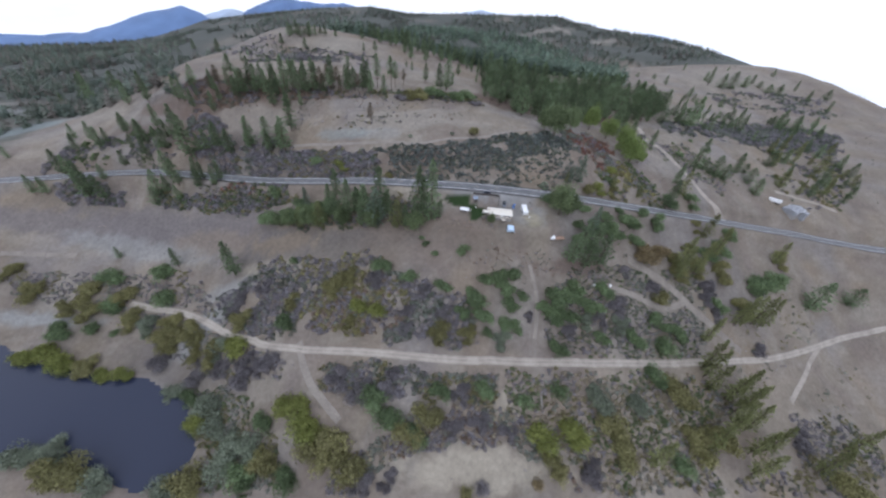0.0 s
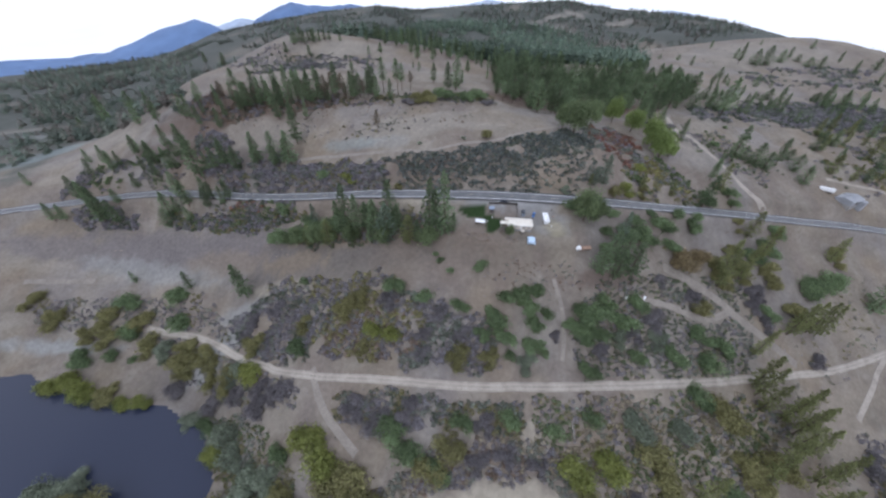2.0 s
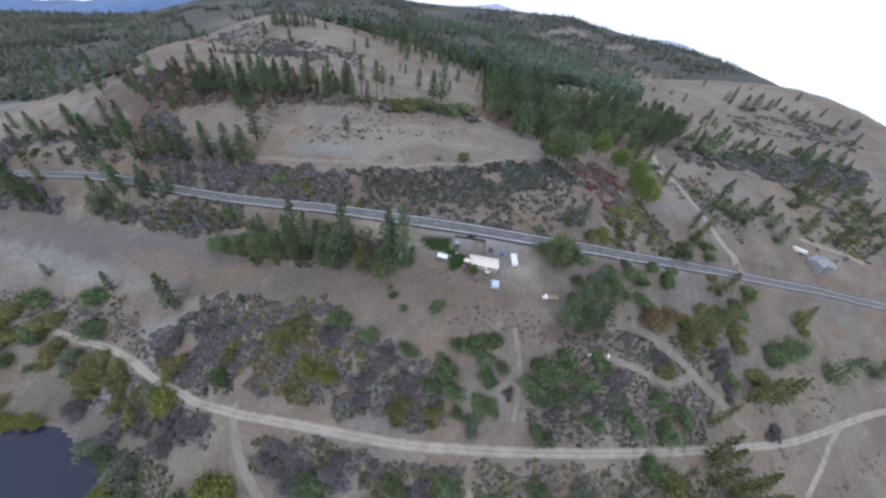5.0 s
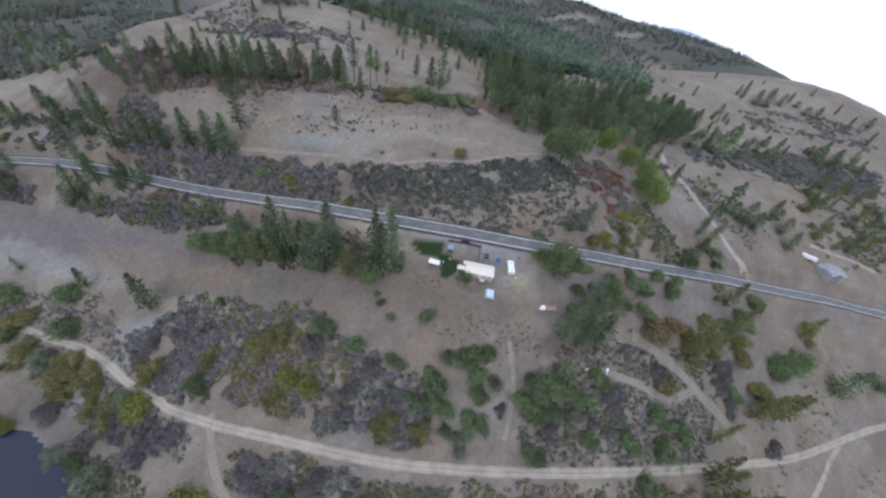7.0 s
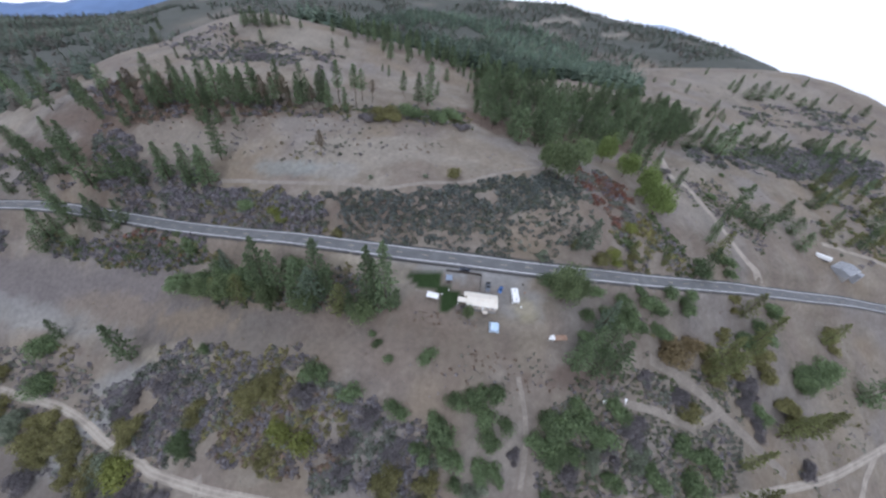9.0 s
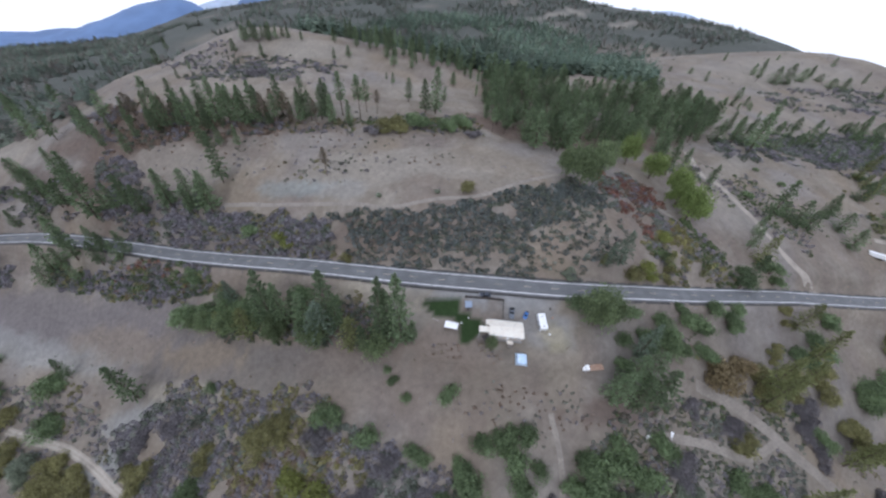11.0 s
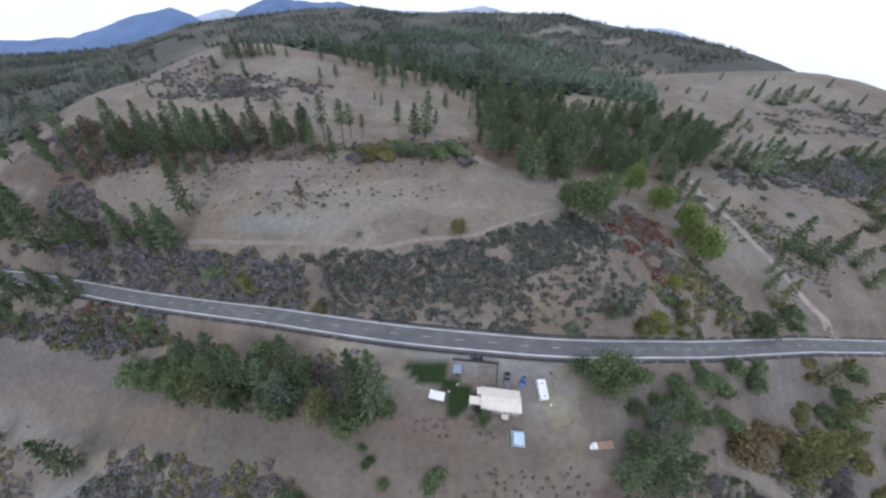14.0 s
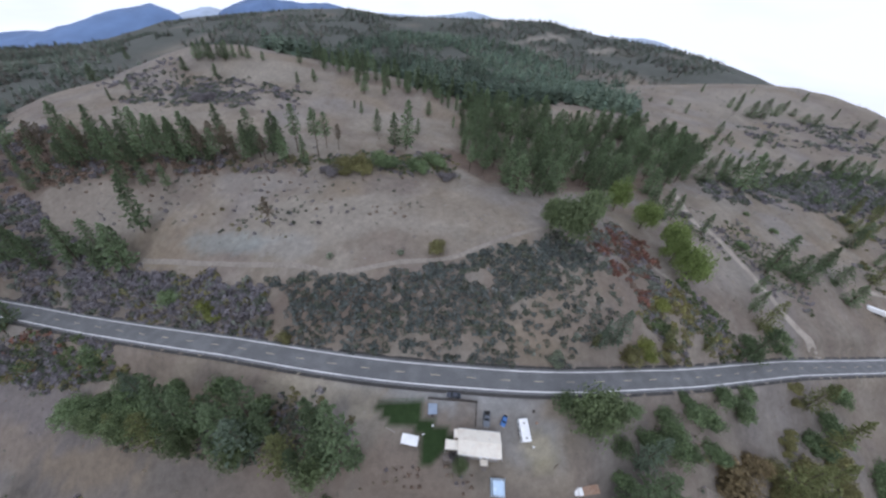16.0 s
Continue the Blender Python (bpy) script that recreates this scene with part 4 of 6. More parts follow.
# Shrubs: x, y, radius.
SHRUB_KINDS = {
    "green": ("green_shrub", "dense dark green shrub on the dry slope", "shrub", "green shrubs"),
    "olive": ("olive_shrub", "olive green shrub in the dry brush", "shrub", "olive shrubs"),
    "yellow": ("autumn_shrub", "yellow-green shrub turning in autumn", "shrub", "autumn shrubs"),
    "sage": ("willow_shrub", "grey-green willow shrub near the pond bank", "shrub", "willows by the pond"),
    "purple": ("bare_shrub", "leafless purple-grey shrub with fine twigs", "shrub", "bare shrubs"),
    "gold": ("golden_shrub", "golden brown autumn shrub below the yard", "shrub", "golden shrubs"),
}
SHRUBS = {
    "purple": [(34, 159, 2.0), (58, 114, 4.3), (115, 126, 9.0), (123, 146, 6.0), (144, 142, 7.6), (195, 154, 8.5), (190, 153, 6.7), (194, 138, 9.0), (227, 124, 8.4), (82, 110, 6.0), (-161, 111, 9.0), (-100, 103, 8.0), (-115, 103, 9.0), (-132, 103, 9.0), (-29, 132, 8.0), (-92, 99, 9.0), (-98, 94, 9.0), (-84, 102, 9.0), (-29, 82, 9.0), (-42, 87, 9.0), (-15, 86, 7.8), (22, 79, 7.7), (31, 46, 3.6), (-11, 48, 7.0), (-23, 47, 7.0), (227, 119, 9.0), (231, 78, 9.0), (102, 119, 6.8), (-1, 123, 5.6), (10, 114, 5.7), (-8, 116, 5.8), (-9, 107, 5.6), (-115, 139, 6.6)] + [(-100, 142, 6.5), (-103, 129, 5.8), (-121, 133, 5.4), (188, 146, 7.3), (88, 54, 9.0), (45, 66, 6.6), (17, 66, 7.4), (31, 69, 7.5), (-26, 243, 1.9), (-126, 349, 9.64), (-28, 280, 8.0), (33, 287, 6.9), (-56, 173, 5.4), (-47, 205, 4.8), (212, 285, 3.1), (190, 293, 4.0)],
    "green": [(-84, 153, 3.6), (-183, 162, 8.7), (-162, 141, 9.0), (11, 124, 6.6), (21, 142, 4.5), (-4, 151, 2.5), (-1, 147, 2.7), (4, 142, 2.9), (28, 117, 7.3), (45, 123, 7.7), (48, 116, 6.6), (34, 105, 4.9), (50, 107, 5.7), (47, 131, 6.6), (34, 128, 5.9), (-9, 131, 5.2), (-25, 137, 6.7), (74, 122, 8.2), (85, 124, 8.9), (96, 122, 8.2), (74, 114, 6.2), (145, 123, 8.9), (147, 109, 9.0), (122, 164, 4.3), (239, 161, 9.0), (264, 170, 9.0), (212, 180, 7.3), (226, 192, 7.6), (115, 169, 9.0), (134, 174, 8.0), (155, 180, 6.7), (112, 167, 4.6), (74, 101, 6.3)] + [(128, 105, 8.3), (102, 110, 6.7), (-79, 117, 6.8), (-109, 182, 9.0), (-73, 175, 9.0), (-91, 179, 9.0), (-13, 69, 9.0), (11, 79, 5.8), (-60, 47, 9.0), (-81, 49, 9.0), (-79, 72, 6.3), (-175, 145, 9.0), (-216, 161, 9.0), (-233, 125, 9.0), (-214, 130, 4.8), (-198, 128, 4.0), (-131, 89, 7.0), (-0, 61, 7.3), (34, 80, 6.2), (54, 78, 5.3), (72, 84, 5.5), (135, 95, 8.8), (121, 103, 8.8), (143, 60, 8.1), (249, 166, 9.0), (197, 142, 9.0), (21, 112, 6.2), (33, 111, 6.2), (25, 123, 5.1), (54, 122, 5.2), (41, 129, 5.7), (44, 109, 5.5), (81, 116, 7.4)] + [(69, 118, 6.0), (88, 130, 6.8), (106, 131, 7.0), (158, 120, 7.5), (123, 112, 7.8), (-207, 140, 9.0), (-22, 77, 7.7), (79, 172, 6.4), (71, 172, 5.3), (91, 173, 4.4), (98, 173, 4.4), (126, 177, 5.9), (141, 181, 4.9), (158, 185, 5.2), (199, 173, 8.1), (135, 165, 5.8), (92, 163, 5.2), (105, 163, 6.5), (115, 164, 5.5), (91, 156, 5.1), (177, 206, 7.1), (199, 211, 7.5), (17, 289, 9.0), (-2, 289, 9.0), (26, 298, 8.9), (-91, 178, 9.0), (-78, 177, 9.0), (-66, 177, 8.9), (-87, 185, 7.0), (-64, 181, 6.7), (-98, 182, 7.1), (-45, 180, 5.4), (-30, 176, 5.3)] + [(-109, 198, 6.3), (-83, 216, 5.1), (259, 294, 4.2), (217, 272, 4.9), (250, 310, 3.5), (359, 327, 5.9)],
    "olive": [(-180, 144, 9.0), (24, 104, 6.1), (7, 104, 7.3), (-46, 136, 6.8), (-55, 131, 6.8), (146, 136, 6.7), (178, 172, 4.8), (278, 190, 8.1), (192, 191, 5.4), (-158, 122, 9.0), (-139, 116, 9.0), (-126, 111, 8.5), (-165, 123, 9.0), (-41, 61, 9.0), (-32, 52, 9.0), (-46, 56, 9.0), (-4, 63, 8.8), (-71, 54, 9.0), (-163, 130, 9.0), (-146, 127, 9.0), (-131, 129, 8.5), (-204, 149, 9.0), (-204, 107, 9.0), (-162, 51, 9.0), (-173, 49, 9.0), (-106, 47, 9.0), (104, 69, 9.0), (155, 73, 9.0), (155, 66, 8.4), (24, 44, 3.9), (-264, 150, 9.0), (-237, 142, 9.0), (-222, 140, 9.0)] + [(-287, 162, 9.0), (244, 56, 9.0), (-41, 113, 4.6), (-79, 129, 5.6), (220, 149, 8.7), (169, 155, 7.2), (-192, 133, 9.0), (-229, 152, 9.0), (-114, 126, 9.0), (170, 73, 9.0), (149, 89, 9.0), (106, 61, 9.0), (67, 53, 7.4), (6, 70, 6.6), (-44, 72, 7.7), (182, 175, 4.5), (183, 162, 9.0), (207, 165, 9.0), (164, 159, 7.3), (106, 193, 4.3), (125, 195, 5.0), (28, 227, 3.9), (43, 230, 2.1), (-20, 284, 9.0), (-14, 286, 8.3), (-69, 206, 4.9), (-83, 209, 3.8), (-29, 197, 3.2)],
    "sage": [(41, 102, 6.6), (114, 119, 8.4), (-108, 73, 9.0), (-117, 86, 9.0), (-94, 64, 9.0), (-82, 61, 9.0), (-95, 55, 9.0), (-179, 130, 9.0), (-123, 113, 9.0), (-144, 94, 7.8), (-191, 59, 9.0), (-180, 61, 9.0), (-148, 48, 9.0), (-116, 46, 8.9), (91, 116, 6.7), (121, 81, 8.4), (96, 81, 8.2), (73, 187, 5.2), (51, 233, 2.4), (-17, 225, 2.0), (12, 225, 1.8), (29, 220, 2.3)],
    "gold": [(140, 157, 9.0), (153, 163, 6.5), (58, 49, 3.2), (141, 162, 5.1)],
    "yellow": [(-63, 76, 9.0), (-119, 76, 5.9), (-109, 111, 9.0), (-241, 110, 9.0), (-231, 113, 9.0), (-216, 107, 9.0), (-190, 102, 5.1), (-177, 103, 6.3), (62, 64, 7.6), (78, 66, 7.7), (-36, 120, 5.2), (-25, 116, 4.6), (-54, 66, 9.0), (115, 194, 4.9), (129, 215, 3.0), (-63, 208, 4.9)],
}
for key, places in SHRUBS.items():
    name, label, category, group = SHRUB_KINDS[key]
    for x, y, radius in places:
        if not clear_of_roads(np.array([x]), np.array([y])).all():
            continue
        if key in ("olive", "yellow"):
            radius *= 1.15
        many, share = 1, 1.0
        if key == "purple" and radius > 4:
            many, share = 5, 0.42
        elif key in ("olive", "sage") and radius > 5 and y > 92:
            many, share = 4, 0.52
        elif key != "gold" and radius > 5.5:
            many, share = 2, 0.74
        for k in range(many):
            a, d = k * 2.4 + rng.uniform(-0.5, 0.5), radius * 0.62 * math.sqrt((k + 0.2) / many) if many > 1 else 0.0
            sx, sy, size = x + d * math.cos(a), y + d * math.sin(a), radius * share * rng.uniform(0.75, 1.2)
            if clear_of_roads(np.array([sx]), np.array([sy])).all():
                plant(name, "shrub", key, sx, sy, size * rng.uniform(0.85, 1.15), size, label, category, group)


# ---- forest on the slope: standing trees in a wood ----
FOREST = [(42, 301), (56, 291), (69, 279), (87, 281), (105, 305), (151, 305), (181, 314), (227, 348), (259, 382), (271, 437), (261, 494), (243, 561), (149, 501), (88, 456), (54, 424), (44, 360)]
fx, fy, fr = scatter(FOREST, 10.0, 31, 0.95)
order = np.argsort(fy)[:240]
for i in order:
    tall = fr.uniform(10, 25)
    plant("forest_pine", ("open_pine", "bushy_conifer", "conifer", "conifer", "bushy_conifer")[int(fr.integers(5))], "pine", fx[i], fy[i], tall, tall * fr.uniform(1.15, 1.5), "dark green pine in the dense forest", "pine tree", "forest pines")
EAST_SLOPE = [(361, 521), (541, 593), (671, 592), (507, 419), (376, 318), (322, 316), (277, 337), (232, 330)]
fx, fy, fr = scatter(EAST_SLOPE, 13.0, 36, 0.9)
ok = rolls(fx, fy, 48, 37) + 0.5 * rolls(fx, fy, 20, 38) > 0.42
for x, y in list(zip(fx[ok], fy[ok]))[:60]:
    tall = fr.uniform(6, 14)
    plant("hillside_pine", "bushy_conifer" if fr.uniform() < 0.5 else "conifer", "pine", x, y, tall, tall * fr.uniform(1.0, 1.4), "lone dark pine on the dry hillside", "pine tree", "hillside pines")
BARN_SLOPE = [(296, 268), (330, 320), (385, 365), (470, 372), (450, 300), (400, 268), (345, 256)]
fx, fy, fr = scatter(BARN_SLOPE, 15.0, 39, 0.75)
for x, y in zip(fx, fy):
    tall = fr.uniform(9, 19)
    plant("slope_pine", "conifer" if fr.uniform() < 0.6 else "bushy_conifer", "olive_pine" if fr.uniform() < 0.5 else "pine", x, y, tall, tall * fr.uniform(1.0, 1.35), "dusky green pine on the slope above the barn", "pine tree", "pines above the barn")
SHOULDER = [(-245, 846), (-81, 449), (-52, 426), (-26, 412), (-7, 415), (21, 412), (46, 399), (42, 349), (44, 304), (70, 364), (74, 437), (41, 758), (-44, 798), (-136, 837), (-213, 885)]
fx, fy, fr = scatter(SHOULDER, 9.0, 35, 0.8)
for i in range(min(len(fx), 100)):
    tall = fr.uniform(9, 18)
    plant("ridge_pine", "conifer", "pine", fx[i], fy[i], tall, tall * fr.uniform(0.9, 1.2), "dark green pine scattered along the hill shoulder", "pine tree", "pines along the shoulder")
LEFT_WOOD = [(-215, 295), (-187, 283), (-164, 281), (-135, 279), (-113, 281), (-79, 284), (-56, 285), (-59, 296), (-89, 296), (-138, 297), (-168, 300), (-200, 304), (-225, 308)]
fx, fy, fr = scatter(LEFT_WOOD, 6.4, 33, 0.85, 5.0)
for i in range(min(len(fx), 110)):
    tall, rusty = fr.uniform(10, 25), fr.uniform() < 0.22
    plant("slender_pine", "open_pine" if rusty or i % 5 < 2 else "conifer", "rusty_pine" if rusty else "pine", fx[i], fy[i], tall, tall, "slender pine with browning lower needles in a thin stand" if rusty else "slender dark pine in a thin stand", "pine tree", "pines of the thin stand")

# ---- brush: masses that nobody could count ----
PURPLE, GREYGREEN, DARK = (0.213, 0.200, 0.217), (0.185, 0.203, 0.171), (0.118, 0.134, 0.104)
OLIVE, YELLOW, RED, BROWN = (0.193, 0.181, 0.092), (0.255, 0.237, 0.106), (0.218, 0.113, 0.087), (0.214, 0.158, 0.122)
SAGE_BLUE, SAGE_PALE = (0.117, 0.134, 0.126), (0.159, 0.172, 0.161)
STRAW, GREEN = (0.300, 0.262, 0.190), (0.110, 0.143, 0.071)


def brush(name, label, x, y, sizes, colors, r, blades=27, tall=0.85):
    """One mass of low bushes: blades set round each centre, each bush in one tone."""
    n = len(x)
    if not n:
        return
    z = ground(x, y)
    u = r.normal(size=(n, blades, 3))
    u[:, :, 2] = np.abs(u[:, :, 2])
    u /= np.linalg.norm(u, axis=2)[:, :, None]
    s = sizes[:, None, None]
    at = np.c_[x, y, z][:, None, :] + u * s * np.array((1, 1, tall)) * r.uniform(0.6, 0.95, (n, blades, 1))
    d = r.normal(size=u.shape)
    d -= u * np.sum(u * d, axis=2)[:, :, None] * 0.8
    d /= np.linalg.norm(d, axis=2)[:, :, None]
    side = np.cross(d, u + 0.4 * r.normal(size=d.shape))
    side /= np.linalg.norm(side, axis=2)[:, :, None]
    roots, tips = at - d * s * 0.24, at + d * s * 0.28
    roots[:, :, 2] = np.maximum(roots[:, :, 2], z[:, None] - 0.15)
    v, f = kites(roots.reshape(-1, 3), tips.reshape(-1, 3), np.repeat(sizes * 0.21, blades), 0.0, side.reshape(-1, 3))
    drift = np.clip(0.5 + 0.75 * rolls(x, y, 9, 77) + r.uniform(-0.42, 0.42, n), 0, 0.999)
    tone = colors[(drift * len(colors)).astype(int)] * r.uniform(0.75, 1.25, (n, 1))
    tone = np.repeat(np.repeat(tone, blades, 0) * r.uniform(0.82, 1.18, (n * blades, 1)), 4, 0)
    tagged(mesh_object(name, v, f, M_BRUSH, None, tone), label, "brush", kind="stuff")


BRUSH = [
    ("pasture_brush", "low dark bushes strung across the pasture", 4.4, 0.7, 1.7, (DARK, PURPLE, OLIVE, GREYGREEN), [(-105, 267), (-53, 259), (-33, 246), (-41, 239), (-66, 242), (-96, 252)]),
    ("pasture_bushes", "scattered small dark bushes on the pasture", 6, 0.5, 1.2, (DARK, PURPLE, BROWN), [(-172, 283), (-1, 292), (20, 257), (6, 235), (-158, 256)]),
    ("left_slope_brush", "dark purple-brown brush on the lower slope", 2.6, 1.4, 2.6, (PURPLE, PURPLE, DARK, GREYGREEN), [(-204, 279), (-185, 274), (-169, 258), (-151, 246), (-113, 238), (-104, 231), (-148, 235), (-178, 236)]),
    ("east_brush", "dark purple brush strips across the dry hillside", 5.2, 1.5, 3, (PURPLE, DARK, GREYGREEN), [(389, 512), (512, 556), (635, 555), (583, 488), (490, 484), (390, 474)]),
    ("crest_brush", "dark low brush below the hill crest", 4.6, 1.2, 2.4, (PURPLE, DARK), [(-227, 396), (-190, 426), (-164, 409), (-107, 392), (-71, 382), (-67, 343), (-140, 337), (-178, 350)]),
    ("sagebrush", "dense grey-green sagebrush on the bank above the highway", 2.3, 1.0, 2.15, (SAGE_BLUE, DARK, SAGE_PALE, SAGE_BLUE), [(-36, 220), (-7, 216), (24, 219), (60, 234), (84, 248), (100, 240), (103, 230), (84, 223), (71, 211), (56, 205), (53, 198), (61, 187), (46, 185), (14, 189), (-7, 192), (-31, 197), (-32, 207), (-42, 217)]),
    ("sparse_sagebrush", "sparse grey-green sagebrush on bare soil", 3.4, 1, 2, (GREYGREEN, DARK, SAGE_BLUE), [(76, 235), (106, 238), (111, 215), (82, 187), (62, 187), (53, 198), (56, 205), (71, 211)]),
    ("roadside_brush", "purple-brown brush on the bank beside the highway", 2, 1.3, 2.5, (PURPLE, DARK, PURPLE, GREYGREEN, OLIVE, PURPLE), [(-178, 237), (-142, 235), (-104, 231), (-60, 221), (-36, 212), (-33, 197), (-53, 200), (-80, 208), (-110, 216), (-143, 225), (-175, 232)]),
    ("autumn_brush", "rust-red autumn brush in the draw", 2.2, 1.1, 2.1, (RED, BROWN, PURPLE, RED, GREYGREEN), [(100, 255), (117, 265), (135, 266), (137, 251), (135, 234), (140, 224), (122, 214), (112, 218), (111, 229), (102, 237)]),
    ("draw_brush", "mixed green and purple brush in the draw", 2.4, 1.1, 2.2, (GREEN, PURPLE, OLIVE, GREYGREEN, YELLOW), [(116, 212), (139, 222), (142, 234), (151, 233), (164, 218), (183, 214), (168, 202), (114, 193), (100, 191), (108, 203)]),
    ("below_road_brush", "dark red and purple brush below the highway", 2.3, 1.2, 2.4, (PURPLE, DARK, RED, GREEN, PURPLE, OLIVE), [(-172, 215), (-147, 212), (-126, 209), (-98, 199), (-87, 190), (-102, 189), (-125, 193), (-148, 197), (-172, 205)]),
    ("row_undergrowth", "dark shrubs beneath the roadside conifers", 2.6, 0.9, 1.7, (DARK, GREEN, PURPLE), [(-110, 187), (-80, 185), (4, 169), (6, 159), (-20, 160), (-75, 171), (-104, 179)]),
    ("left_verge_brush", "dark shrubs between the field and the highway", 2.2, 1.2, 2.2, (DARK, OLIVE, PURPLE, PURPLE, GREEN), [(-212, 218), (-149, 211), (-100, 202), (-96, 192), (-124, 194), (-163, 201), (-198, 206)]),
    ("hill_brush", "dark brush patch on the upper hillside", 2.8, 0.9, 1.6, (DARK, PURPLE, GREYGREEN), [(-172, 388), (-146, 396), (-97, 355), (-93, 338), (-113, 338), (-138, 351)]),
    ("slope_edge_brush", "olive and dark brush below the pines", 2.8, 0.9, 1.7, (OLIVE, DARK, GREEN, PURPLE), [(-41, 298), (-17, 303), (9, 311), (34, 331), (41, 286), (23, 288), (-14, 285), (-31, 281), (-60, 281), (-82, 277), (-91, 284), (-63, 289)]),
    ("understory", "purple-brown understory beneath the thin pines", 2.8, 1.2, 2.3, (PURPLE, BROWN, DARK, BROWN), [(-236, 320), (-155, 305), (-118, 292), (-80, 288), (-83, 280), (-135, 278), (-184, 278), (-205, 281)]),
    ("purple_sage", "purple-grey sagebrush beside the dirt track", 1.9, 0.9, 1.9, (PURPLE, PURPLE, GREYGREEN, PURPLE, DARK), [(-135, 145), (-106, 154), (-64, 140), (-58, 131), (-78, 113), (-104, 119), (-125, 129)]),
    ("yellow_brush", "yellow-olive low brush with bare gaps", 2, 0.9, 1.9, (OLIVE, YELLOW, GREYGREEN, YELLOW, OLIVE, BROWN, PURPLE), [(-63, 138), (-47, 142), (-25, 137), (-13, 127), (-6, 114), (-8, 103), (-38, 106), (-60, 112), (-74, 121)]),
    ("grey_brush", "grey-purple leafless brush on the slope", 1.9, 0.9, 1.9, (PURPLE, PURPLE, DARK, GREYGREEN), [(-31, 139), (-4, 130), (26, 118), (30, 110), (30, 99), (-17, 102), (-19, 111), (-1, 114), (-13, 127)]),
    ("track_brush", "purple-grey brush below the dirt track", 1.8, 0.9, 1.8, (PURPLE, GREYGREEN, DARK, OLIVE), [(-53, 96), (-28, 95), (-1, 91), (40, 89), (39, 78), (6, 75), (-0, 82), (-17, 75), (-34, 75), (-48, 82), (-55, 90)]),
    ("bottom_brush", "bare grey twigs and fallen branches on the flat", 1.8, 0.8, 1.6, (PURPLE, BROWN, PURPLE, STRAW, GREYGREEN), [(-20, 63), (0, 73), (45, 76), (62, 63), (84, 48), (45, 60), (12, 60), (-9, 55), (-23, 45), (-44, 46), (-40, 51)]),
    ("flat_brush", "mixed green and grey brush on the lower flat", 2.4, 0.8, 1.8, (GREEN, PURPLE, OLIVE, GREYGREEN, STRAW), [(43, 92), (91, 96), (170, 104), (193, 98), (166, 74), (167, 53), (90, 48), (68, 65), (45, 68)]),
    ("mid_brush", "mixed grey-green brush on the flat above the track", 2.1, 0.6, 1.5, (GREYGREEN, PURPLE, GREEN, DARK), [(66, 116), (81, 139), (130, 152), (183, 159), (186, 137), (168, 111), (71, 99)]),
    ("corner_brush", "dark brush at the far end of the flat", 2.6, 0.8, 1.5, (PURPLE, DARK, OLIVE), [(232, 91), (276, 95), (295, 81), (268, 58), (170, 52), (173, 58), (222, 65)]),
    ("pond_brush", "grey-green brush along the pond bank", 2, 0.8, 1.5, (GREYGREEN, GREEN, OLIVE), [(-131, 96), (-101, 91), (-74, 71), (-60, 46), (-109, 49), (-108, 64), (-121, 79)]),
    ("bank_brush", "brush between the pond and the track", 2.6, 0.8, 1.5, (OLIVE, PURPLE, GREYGREEN, PURPLE), [(-229, 167), (-166, 164), (-124, 131), (-79, 109), (-74, 92), (-109, 94), (-141, 109), (-178, 128), (-221, 145), (-278, 149), (-288, 164)]),
    ("hillside_brush", "dark brush strips on the dry hillside", 4.4, 1.2, 2.4, (PURPLE, DARK, GREYGREEN), [(235, 341), (313, 374), (455, 425), (536, 445), (414, 340), (316, 327), (277, 337)]),
    ("ravine_brush", "dark purple brush along a dip in the dry hillside", 3.6, 1.6, 3.2, (PURPLE, DARK, PURPLE, GREYGREEN), [(236, 350), (333, 383), (475, 436), (548, 436), (483, 368), (383, 350), (289, 330), (227, 324)]),
    ("barnside_brush", "dark brush on the slope above the grey barn", 4.2, 1.3, 2.6, (PURPLE, DARK, GREEN, OLIVE), [(300, 262), (330, 300), (390, 350), (480, 360), (430, 290), (380, 262), (340, 250)]),
    ("left_bank_brush", "dark purple and green brush on the bank by the bend", 2.6, 1.2, 2.4, (PURPLE, DARK, PURPLE, GREEN), [(-322, 260), (-283, 270), (-225, 262), (-195, 246), (-222, 240), (-283, 250), (-318, 248)]),
    ("verge_thicket", "bare purple-brown thicket beside the highway bend", 2.6, 1.5, 2.8, (PURPLE, DARK, PURPLE), [(-296, 230), (-262, 226), (-232, 219), (-234, 210), (-262, 212), (-290, 218)]),
    ("field_edge_brush", "mixed purple and yellow brush at the lower edge of the field", 2.0, 0.9, 1.8, (PURPLE, OLIVE, YELLOW, GREYGREEN, PURPLE), [(-112, 160), (-90, 157), (-62, 148), (-40, 149), (-26, 144), (-40, 139), (-63, 138), (-104, 152)]),
    ("row_understory", "dark brown brush at the foot of the tree row", 1.8, 0.8, 1.7, (DARK, BROWN, PURPLE, DARK, OLIVE), [(-106, 182), (-84, 173), (-50, 166), (-10, 163), (6, 168), (-6, 176), (-40, 177), (-66, 182), (-96, 189)]),
    ("verge_bushes", "mixed purple and olive bushes between the field and the highway", 2.2, 1.2, 2.4, (PURPLE, DARK, OLIVE, GREEN, PURPLE), [(-206, 216), (-166, 211), (-126, 203), (-104, 198), (-112, 190), (-134, 193), (-168, 201), (-200, 207)]),
